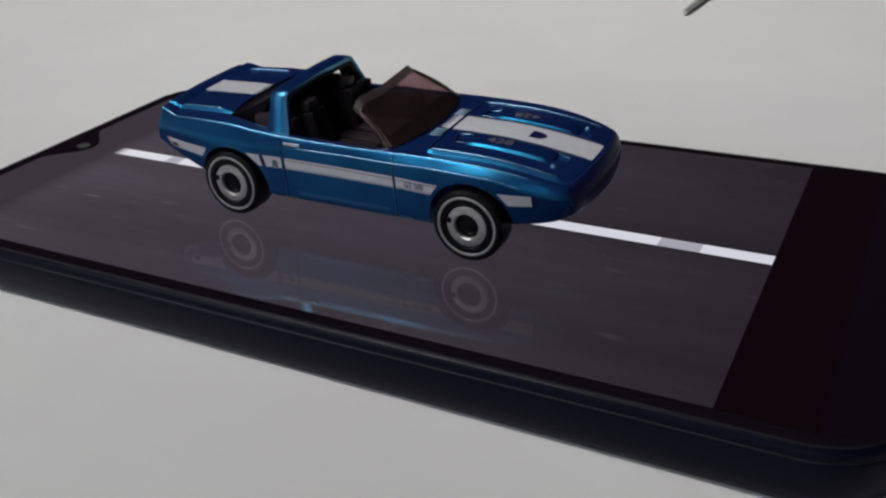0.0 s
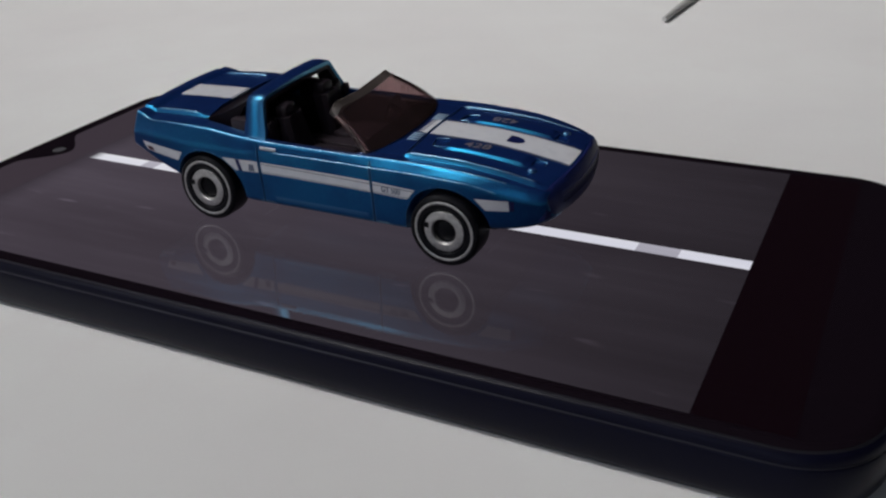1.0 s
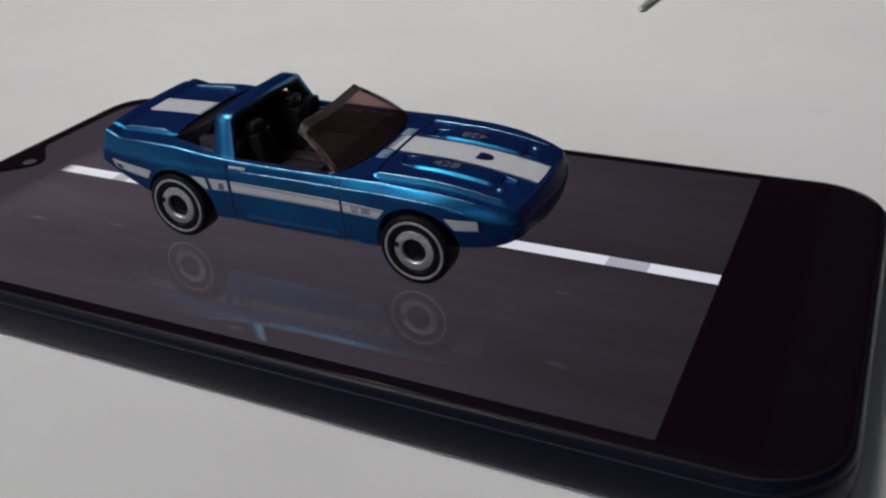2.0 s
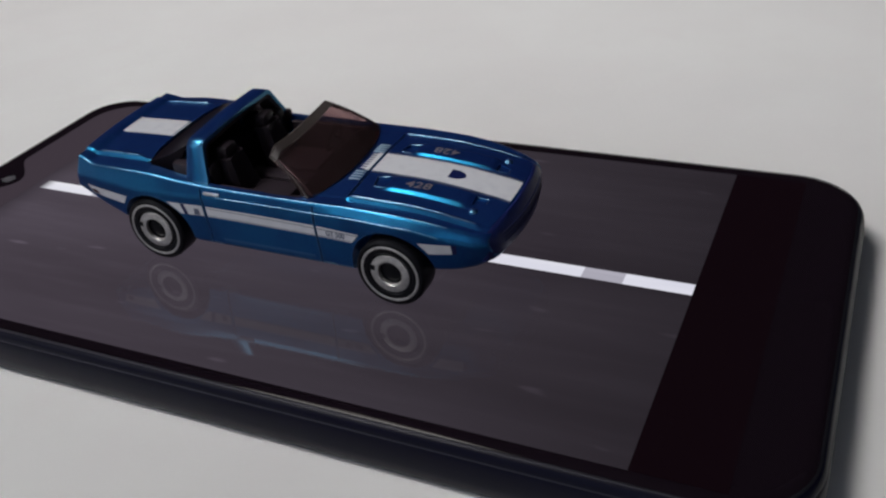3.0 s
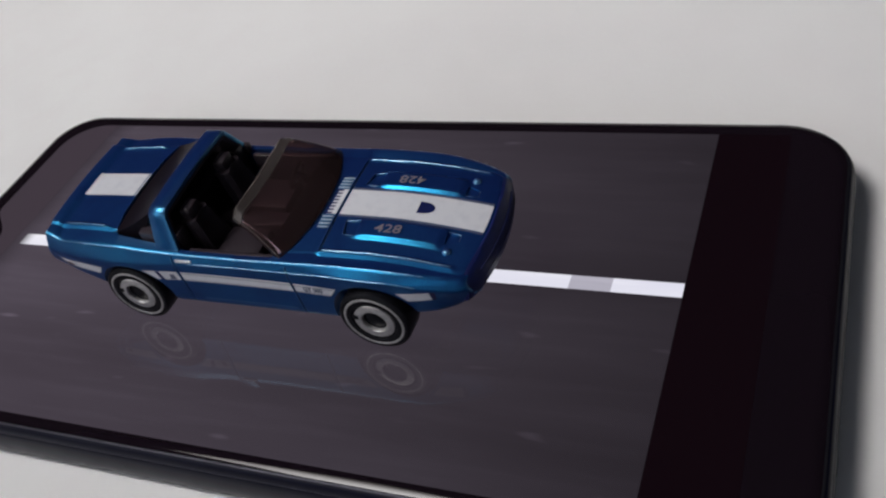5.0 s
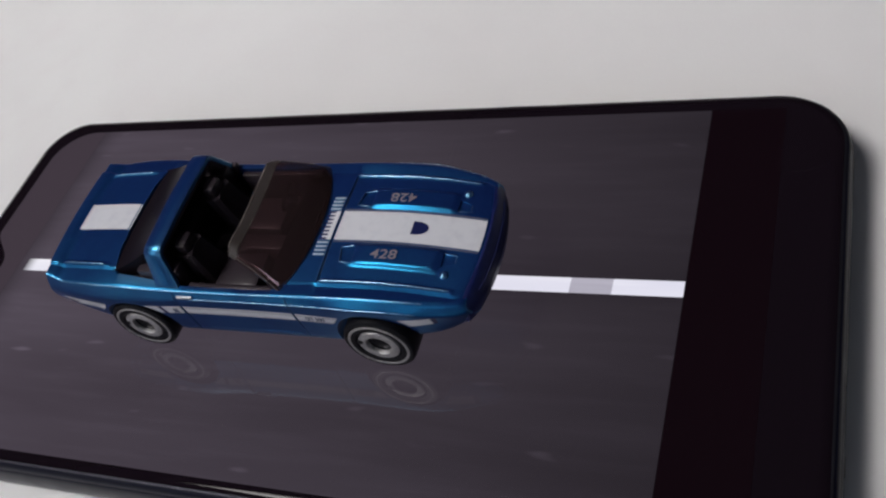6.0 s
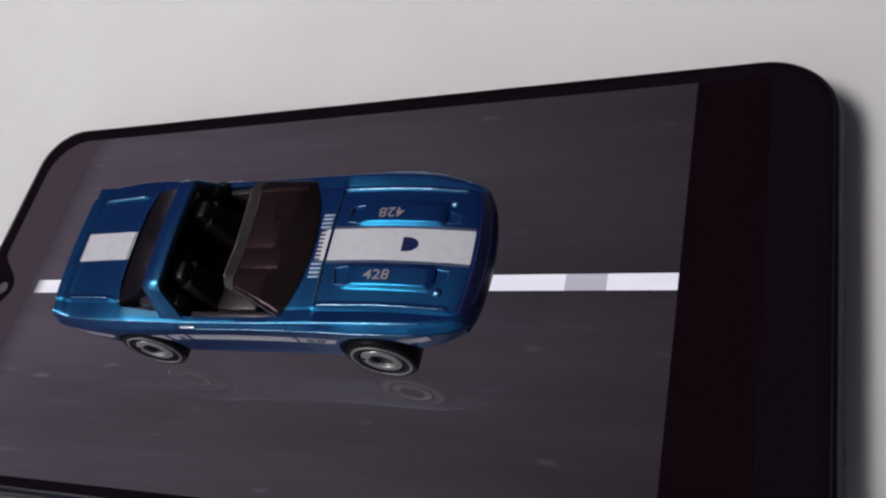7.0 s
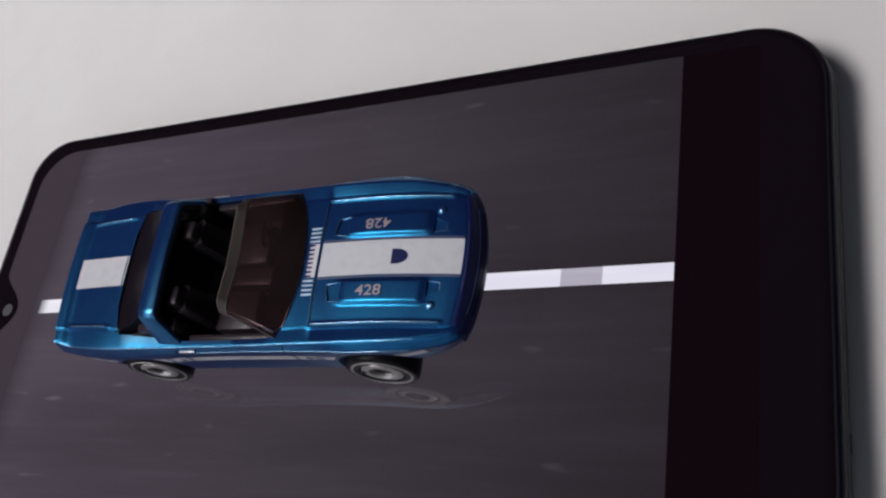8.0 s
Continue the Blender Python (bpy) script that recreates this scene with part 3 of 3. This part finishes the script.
part("console", mmbox((-10.0, -1.5, 7.5), (4.8, 1.5, 10.4), 0.6), BLACK, car)
for s in (-1, 1):
    seat = bmesh.new()
    mmbox((-7.0, s * 5.2 - 3.2, 8.0), (0.6, s * 5.2 + 3.2, 10.6), 0.8, seat)
    back = [[Vector((-7.6 - 1.9 * u + dx, s * 5.2 + w * (3.1 - 0.9 * u), 8.6 + 7.4 * u)) * MM
             for dx, w in ((0.9, -1), (1.5, -0.75), (1.1, 0), (1.5, 0.75), (0.9, 1), (-0.9, 0.9), (-1.0, 0), (-0.9, -0.9))] for u in (0, 0.35, 0.7, 0.92, 1.0)]
    bridge(seat, back)
    mmbox((-10.6, s * 5.2 - 1.5, 15.6), (-8.6, s * 5.2 + 1.5, 17.7), 0.6, seat)
    part("seat", seat, BLACK, car, "black bucket seat with headrest")
wheel_ring = bmesh.new()
tilt = Matrix.Translation((2.6 * MM, 5.2 * MM, 14.3 * MM)) @ Matrix.Rotation(radians(-90), 4, 'Z') @ Matrix.Rotation(radians(-25), 4, 'X')
spin(wheel_ring, [((2.0 + 0.28 * math.cos(a)) * MM, 0.28 * math.sin(a) * MM) for a in np.linspace(0, 2 * math.pi, 8, endpoint=False)], tilt, 28)
spin(wheel_ring, [(0.0, -0.2 * MM), (0.6 * MM, -0.2 * MM), (0.6 * MM, 1.6 * MM), (0.0, 1.6 * MM)], tilt, 12, False)
part("steering_wheel", wheel_ring, BLACK, car, "small black steering wheel")

# targa hoop
arc = rounded([(11.75, 13.8), (11.2, 14.9), (9.05, 19.75), (0.0, 20.15), (-9.05, 19.75), (-11.2, 14.9), (-11.75, 13.8)], [0, 0.5, 1.1, 4.0, 1.1, 0.5, 0], 8)
hoop_rings, lining_rings = [], []
for k, p in enumerate(arc):
    a, b = arc[max(k - 1, 0)], arc[min(k + 1, len(arc) - 1)]
    tang = (b - a).normalized()
    nrm = Vector((tang.y, -tang.x))                # outwards
    if nrm.dot(Vector((p.x, p.y - 15))) < 0:
        nrm = -nrm
    up = smoothstep(13.8, 19.0, p.y)
    front, rear = -9.2 - 1.1 * up, -13.1 - 0.1 * up
    ring = []
    for x, d in ((front - 0.1, -0.9), (front + 0.03, -0.5), (front, 0.02), (front - 0.14, 0.12), ((front + rear) / 2, 0.17), (rear + 0.14, 0.12), (rear, 0.02), (rear - 0.1, -0.45), (rear, -0.9)):
        q = p + nrm * d
        ring.append(Vector((x, q.x, q.y)) * MM)
    hoop_rings.append(ring)
    lining_rings.append([Vector((x, *(p + nrm * d))) * MM for x, d in ((front + 0.06, -0.62), (front - 0.1, -1.25), (rear + 0.15, -1.25), (rear + 0.15, -0.62))])
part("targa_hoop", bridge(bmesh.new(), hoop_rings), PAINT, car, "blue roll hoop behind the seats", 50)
part("hoop_lining", bridge(bmesh.new(), lining_rings), BLACK, car, "black lining inside the hoop", 40)
part("window_stub", mmbox((-10.0, 10.6, 13.6), (-8.7, 11.6, 15.3), 0.3), BLACK, car, "small black plastic stub beside the hoop")

# pale lines painted as glints on edges of the moulded interior
def wire(name, pts, r, mat, parent, label=""):
    """A thin round line through points in mm."""
    pts = [Vector(p) for p in pts]
    rings = []
    for k, p in enumerate(pts):
        d = (pts[min(k + 1, len(pts) - 1)] - pts[max(k - 1, 0)]).normalized()
        a = d.orthogonal().normalized()
        b = d.cross(a)
        rings.append([(p + (a * math.cos(w) + b * math.sin(w)) * r) * MM for w in np.linspace(0, 2 * math.pi, 8, endpoint=False)])
    return part(name, bridge(bmesh.new(), rings), mat, parent, label, 60)


wire("panel_edge", rounded([(-15.5, 7.95, 16.15), (-9.3, 7.95, 16.15), (-9.3, 7.95, 14.2)], [0, 0.6, 0]), 0.07, SMOKE_LINE, car, "pale glint line on the quarter panel edge")
for x0, x1 in ((-8.0, -4.4), (-3.2, 1.6), (2.0, 6.0)):
    wire("panel_edge", [(x, 10.1, 13.72) for x in np.linspace(x0, x1, 6)], 0.07, SMOKE_LINE, car, "pale glint line on the door panel edge")

# rear window: black sloping panel between hoop and deck
rw_rings = []
for u in np.linspace(0, 1, 9):
    x, z, w = -13.4 - 8.4 * u, 19.0 - 3.6 * u - 0.4 * math.sin(math.pi * u), 8.2 + 1.7 * u ** 0.6
    line = [(x, y, z + 0.35 * (1 - (y / w) ** 2) * (1 - 0.6 * u)) for y in np.linspace(-w, w, 13)]
    rw_rings.append([Vector(p) * MM for p in line] + [Vector((x_, y_, z_ - 0.6 - max(0, z_ - 14.8) * smoothstep(0.1, 0.45, u))) * MM for x_, y_, z_ in line[::-1]])
part("rear_window", bridge(bmesh.new(), rw_rings), DARKGLASS, car, "black sloping rear window")


# windshield
def screen_point(u, v):
    """u across, from -1 to 1; v from the cowl up to the top edge."""
    base = Vector((10.5 - 2.9 * abs(u) ** 2.2, 11.15 * u, 14.75 - 0.75 * u * u))
    top = Vector((0.7 + 0.2 * u * u, 8.5 * u, 19.1 + 0.75 * abs(u) ** 1.5 - 1.1 * smoothstep(0.78, 1.0, abs(u)) ** 2))
    return base.lerp(top, v) + Vector((0.35, 0, 0.25)) * math.sin(math.pi * v)


def screen_sheet(us, vs, thick, out=0.0):
    rings = []
    for v in vs:
        front = [screen_point(u, v) + Vector((0.75, 0, 0.65)) * out for u in us]
        rings.append([p * MM for p in front] + [(p - Vector((0.75, 0, 0.65)) * thick) * MM for p in front[::-1]])
    return bridge(bmesh.new(), rings)


shield = part("windshield", screen_sheet(np.linspace(-0.935, 0.935, 25), np.linspace(0.0, 0.868, 9), 0.55), SMOKE, car, "smoked clear plastic windshield", 50)
part("top_rail", screen_sheet(np.linspace(-1, 1, 25), (0.871, 0.90, 0.95, 0.985, 1.0), 0.65, 0.05), SMOKE_EDGE, shield)
for s in (-1, 1):
    us = np.linspace(0.937, 1.0, 4) if s > 0 else np.linspace(-1.0, -0.937, 4)
    part("pillar", screen_sheet(us, np.linspace(0, 0.868, 9), 0.65, 0.05), SMOKE, shield)


def edge_line(pts, r):
    return wire("edge", pts, r, SMOKE_LINE, shield, "pale glint line on the plastic edge")


for s in (-1, 1):
    edge_line([screen_point(s * 1.0, v) for v in np.linspace(0.02, 0.985, 14)], 0.085)
edge_line([screen_point(u, 0.99) for u in np.linspace(-0.985, 0.985, 30)], 0.09)
edge_line([screen_point(u, 0.87) for u in np.linspace(-0.93, 0.93, 30)], 0.06)

# wheels
for ax in AXLES:
    for s in (-1, 1):
        hub = new("wheel")
        hub.empty_display_size = 0.004
        hub.parent = car
        hub_x, spread = (ax, 0.7) if ax > 0 else (ax - 0.55, 0.05)     # the front track is wider
        hub.matrix_basis = Matrix.Translation((hub_x * MM, s * spread * MM, HUB_Z * MM)) @ (Matrix.Identity(4) if s < 0 else Matrix.Rotation(math.pi, 4, 'Z'))
        mm = Matrix.Scale(MM, 4)
        part("tyre", spin(bmesh.new(), [(1.2, -9.0), (5.0, -9.0), (5.25, -9.25), (5.3, -9.6), (5.3, -12.3), (5.2, -12.7), (4.85, -12.95), (3.4, -12.95), (3.1, -12.7), (1.0, -12.15)], mm, 64), TYRE, hub)
        part("whitewall", spin(bmesh.new(), [(4.06, -12.9), (4.06, -13.0), (4.12, -13.04), (4.36, -13.04), (4.44, -13.0), (4.44, -12.9)], mm, 64), CHROME, hub, "thin silver ring on the tyre")
        disc = spin(bmesh.new(), [(1.8, -12.2), (1.8, -12.85), (1.92, -13.0), (2.1, -13.02), (2.7, -12.95), (2.95, -12.9), (3.0, -12.8), (3.0, -12.4)], mm, 64)
        part("rim", disc, CHROME, hub, "chrome rim")
        part("hub_cap", spin(bmesh.new(), [(0.0, -12.5), (0.9, -12.5), (1.3, -12.35), (1.75, -12.2), (0.0, -12.2)], mm, 32, False), TYRE, hub)
        notch_bm = mmbox((-3.05, -13.06, 0.25), (-2.2, -12.7, 1.05), 0.1)
        part("notch", notch_bm, TYRE, hub)
        part("axle", spin(bmesh.new(), [(0.0, -12.4), (0.5, -12.4), (0.5, -0.1), (0.0, -0.1)], mm, 16, False), CHROME, hub)


# printed stripes
def flank_decal(name, mat, top, low, parent=car, sign=-1, lift=0.035, label="", n=30):
    """A print on the flank between two lines of (x, z) ends."""
    rows = []
    for k in range(n + 1):
        s = k / n
        x1, z1 = top[0][0] + (top[1][0] - top[0][0]) * s, top[0][1] + (top[1][1] - top[0][1]) * s
        x0, z0 = low[0][0] + (low[1][0] - low[0][0]) * s, low[0][1] + (low[1][1] - low[0][1]) * s
        col = []
        for j in range(9):
            x, z = x0 + (x1 - x0) * j / 8, z0 + (z1 - z0) * j / 8
            col.append(Vector((x, sign * (side_y(x, z) + lift), z)) * MM)
        rows.append(col)
    return part(name, bridge(bmesh.new(), rows, closed=False, cap_a=False, cap_b=False), mat, parent, label, 60)


def deck_decal(name, mat, x0, x1, y0, y1, parent=car, lift=0.035, label="", nx=40, ny=10, trim=None):
    rows = []
    for k in range(nx + 1):
        col = []
        for j in range(ny + 1):
            y = y0 + (y1 - y0) * j / ny
            a, b = (trim(y) if trim else (x0, x1))
            x = a + (b - a) * k / nx
            col.append(Vector((x, y, top_z(x, y) + lift)) * MM)
        rows.append(col)
    return part(name, bridge(bmesh.new(), rows, closed=False, cap_a=False, cap_b=False), mat, parent, label, 60)


hood_end = lambda y: shear(35.25, y)
hood_stripe = deck_decal("hood_stripe", WHITE, 0, 0, -2.52, 2.52, label="white printed hood stripe", trim=lambda y: (13.3, hood_end(y)))
for s in (-1, 1):
    deck_decal("pin_line", GREYINK, 0, 0, s * 2.72, s * 2.88, hood_stripe, ny=1, trim=lambda y: (13.3, hood_end(y)))
deck_decal("cowl_stripe", WHITE, 11.2, 12.75, -2.52, 2.52, nx=6)
deck_decal("deck_stripe", WHITE, -33.2, -22.6, -2.45, 2.45, label="white printed rear deck stripe", trim=lambda y: (-32.05, -22.25))
deck_decal("deck_line", WHITE, -22.02, -21.82, -2.45, 2.45, nx=1)
for k in range(16):
    y = -4.95 + 0.66 * k
    mid = abs(y) < 2.5
    w = 0.17 if mid else 0.16
    bm = mmbox((10.8, y - w, top_z(11.3, y) - 0.3), (12.6, y + w, top_z(11.3, y) + (0.07 if mid else 0.06)), 0.03)
    part("louvre", bm, NAVY if mid else ICE, car, "" if mid else "pale blue cowl louvre")

badge = bmesh.new()
shape = [(24.45, -1.1), (24.45, 1.1)] + [(25.1 + 1.75 * math.sin(a), 1.1 * math.cos(a)) for a in np.linspace(0, math.pi, 14)]
badge.faces.new([badge.verts.new(Vector((x, y, top_z(x, y) + 0.075)) * MM) for x, y in shape])
part("badge", badge, NAVY, hood_stripe, "dark blue rounded badge", 0)

for sgn in (-1, 1):
    fl = lambda name, mat, top, low, **k: flank_decal(name, mat, top, low, sign=sgn, **k)
    door_stripe = fl("door_stripe", WHITE, ((-10.05, 10.95), (8.5, 10.75)), ((-10.05, 9.2), (8.5, 9.0)), label="white printed side stripe")
    fl("fender_stripe", WHITE, ((8.95, 10.75), (15.7, 10.45)), ((8.95, 9.0), (14.4, 8.85)), n=16)
    fl("pin_line", GREYINK, ((-10.05, 10.72), (15.5, 10.25)), ((-10.05, 10.60), (15.45, 10.13)), lift=0.06)
    fl("pin_line", GREYINK, ((-10.05, 9.45), (14.5, 9.12)), ((-10.05, 9.36), (14.45, 9.03)), lift=0.06)
    fl("quarter_stripe", WHITE, ((-17.0, 10.95), (-10.65, 10.98)), ((-14.9, 9.1), (-10.65, 9.2)), n=12)
    fl("quarter_gap", NAVY, ((-14.6, 10.95), (-13.9, 10.95)), ((-14.2, 9.1), (-13.5, 9.1)), lift=0.06, n=3)
    fl("quarter_mark", GREYINK, ((-12.2, 10.4), (-11.4, 10.4)), ((-12.4, 9.3), (-11.3, 9.3)), lift=0.06, n=3)
    fl("tail_stripe", WHITE, ((-33.1, 11.3), (-24.7, 10.7)), ((-32.4, 9.8), (-25.9, 9.1)), n=14)
    fl("tail_marker", LAMP_RED, ((-32.4, 10.6), (-31.1, 10.55)), ((-32.1, 9.9), (-30.8, 9.85)), lift=0.06, n=3)
    fl("nose_stripe", WHITE, ((24.6, 10.6), (29.3, 10.7)), ((26.0, 8.9), (29.3, 9.1)), n=10)
    fl("nose_marker", NAVY, ((29.35, 10.7), (30.1, 10.65)), ((29.35, 9.1), (29.9, 9.1)), lift=0.05, n=3)
    hy = side_y(-8.4, 13.2)
    part("door_handle", mmbox((-9.8, sgn * hy - 0.22, 13.0), (-7.0, sgn * hy + 0.22, 13.45), 0.12), SILVER, car, "small silver door handle")

# pale beads: thin paint, with the edge highlights put into their colour
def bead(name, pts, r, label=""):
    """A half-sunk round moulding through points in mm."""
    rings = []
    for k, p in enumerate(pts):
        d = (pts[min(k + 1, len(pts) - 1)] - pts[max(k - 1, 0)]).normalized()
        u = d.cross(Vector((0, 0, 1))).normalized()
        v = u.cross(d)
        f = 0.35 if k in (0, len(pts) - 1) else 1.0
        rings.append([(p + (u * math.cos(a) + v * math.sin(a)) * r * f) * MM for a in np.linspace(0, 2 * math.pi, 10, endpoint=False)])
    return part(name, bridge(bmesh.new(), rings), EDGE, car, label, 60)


def deck_line(x0, x1, off, lift, n=40):
    """Points along the ridge of hood or deck."""
    out = []
    for k in range(n + 1):
        x = x0 + (x1 - x0) * k / n
        y = ridge_y(x) - off
        xs = shear(x, y, 15.5)
        out.append((xs, y, top_z(xs, y) + lift))
    return out


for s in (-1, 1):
    bead("hood_bead", [Vector((x, s * y, z)) for x, y, z in deck_line(13.2, 33.3, 0.32, 0.10)], 0.10, "thinly painted bead along the hood, highlight in its colour")
    bead("hood_edge", [Vector((13.15, s * y, top_z(13.15, y) + 0.01)) for y in np.linspace(3.0, 9.3, 14)], 0.06, "thinly painted rear edge of the hood, highlight in its colour")
    bead("deck_bead", [Vector((x, s * y, z)) for x, y, z in deck_line(-32.0, -23.4, 0.32, 0.13, 16)], 0.12, "thinly painted bead along the rear deck, highlight in its colour")
    # Belt and crease strips are added to carry the edge highlights.
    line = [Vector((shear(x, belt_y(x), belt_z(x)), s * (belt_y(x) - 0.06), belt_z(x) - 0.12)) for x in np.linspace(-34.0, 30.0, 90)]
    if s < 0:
        bead("belt_bead", line, 0.07, "pale strip along the belt line, highlight in its colour")
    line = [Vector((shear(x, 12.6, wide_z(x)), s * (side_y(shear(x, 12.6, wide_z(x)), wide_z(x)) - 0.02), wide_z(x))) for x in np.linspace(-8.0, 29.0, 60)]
    bead("crease_bead", line, 0.06, "pale strip along the flank crease, highlight in its colour")
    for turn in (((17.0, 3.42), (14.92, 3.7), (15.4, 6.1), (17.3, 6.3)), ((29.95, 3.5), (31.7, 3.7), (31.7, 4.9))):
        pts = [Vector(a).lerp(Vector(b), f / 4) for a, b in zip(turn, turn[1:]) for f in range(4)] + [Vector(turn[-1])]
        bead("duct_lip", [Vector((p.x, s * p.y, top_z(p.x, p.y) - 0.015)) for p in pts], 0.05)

# hood pins and duct openings
for s in (-1, 1):
    part("hood_pin", spin(bmesh.new(), [(0.0, 0.0), (0.62, 0.0), (0.62, 0.14), (0.52, 0.3), (0.34, 0.4), (0.0, 0.44)], Matrix.Scale(MM, 4) @ Matrix.Translation((30.6, s * 6.8, top_z(30.6, 6.8) - 0.05)) @ Matrix.Rotation(radians(90), 4, 'X'), 20, False), PAINT, car)


def lettering(text, size, m, mat, parent, label="", bold=0.0):
    data = bpy.data.curves.new("print", 'FONT')
    data.body, data.size, data.align_x, data.align_y, data.extrude, data.offset = text, size, 'CENTER', 'CENTER', 0.00002, bold
    ob = new("print", data)
    bpy.context.view_layer.update()
    mesh = bpy.data.meshes.new_from_object(ob.evaluated_get(bpy.context.evaluated_depsgraph_get()))
    bpy.data.objects.remove(ob)
    out = link_data("print", mesh, mat, parent, label, 0)
    out.matrix_basis = m
    return out


for s in (-1, 1):
    zt = top_z(21.6, 4.9) * MM
    m = Matrix.Translation((21.9 * MM, s * 4.95 * MM, zt + 0.06 * MM)) @ Matrix.Rotation(radians(2.0), 4, 'Y') @ Matrix.Rotation(0 if s < 0 else math.pi, 4, 'Z') @ Matrix.Diagonal((1.25, 1, 1, 1))
    lettering("428", 2.1 * MM, m, PALEINK, car, "pale printed number", 0.015 * MM)
    y = side_y(11.8, 9.8)
    m = Matrix.Translation((11.9 * MM, s * (y + 0.09) * MM, 9.8 * MM)) @ Matrix.Rotation(0 if s < 0 else math.pi, 4, 'Z') @ Matrix.Rotation(radians(90), 4, 'X') @ Matrix.Rotation(radians(-1.5 * -s), 4, 'Z') @ Matrix.Diagonal((0.74, 1, 1, 1))
    lettering("GT 500", 1.3 * MM, m, GREYINK, car, "grey printed lettering", 0.03 * MM)

# ---- cable end on the table ----
cable = thing("cable", "dark grey rubber cable end lying on the table", "cable")
pts = [Vector((6.2 + 0.9 * math.sin(k * 0.35) + 0.08 * k * k * 0.6, 160 + 9 * k, 1.25)) * MM for k in range(16)]
rings = []
for k, p in enumerate(pts):
    d = (pts[min(k + 1, 15)] - pts[max(k - 1, 0)]).normalized()
    sidev = d.cross(Vector((0, 0, 1))).normalized()
    r = (0.7, 1.0, 1.15)[k] * MM if k < 3 else 1.2 * MM
    rings.append([p + sidev * r * math.cos(a) + Vector((0, 0, 1)) * r * math.sin(a) for a in np.linspace(0, 2 * math.pi, 12, endpoint=False)])
part("cord", bridge(bmesh.new(), rings), CABLE, cable, smooth=60)

# the body leans slightly on its axles
LEAN = Matrix.Translation((0, -13 * MM, 5 * MM)) @ Matrix.Rotation(radians(2.3), 4, 'X') @ Matrix.Translation((0, 13 * MM, -5 * MM))
for ob in car.children:
    if not ob.name.startswith("wheel"):
        ob.matrix_basis = LEAN @ ob.matrix_basis
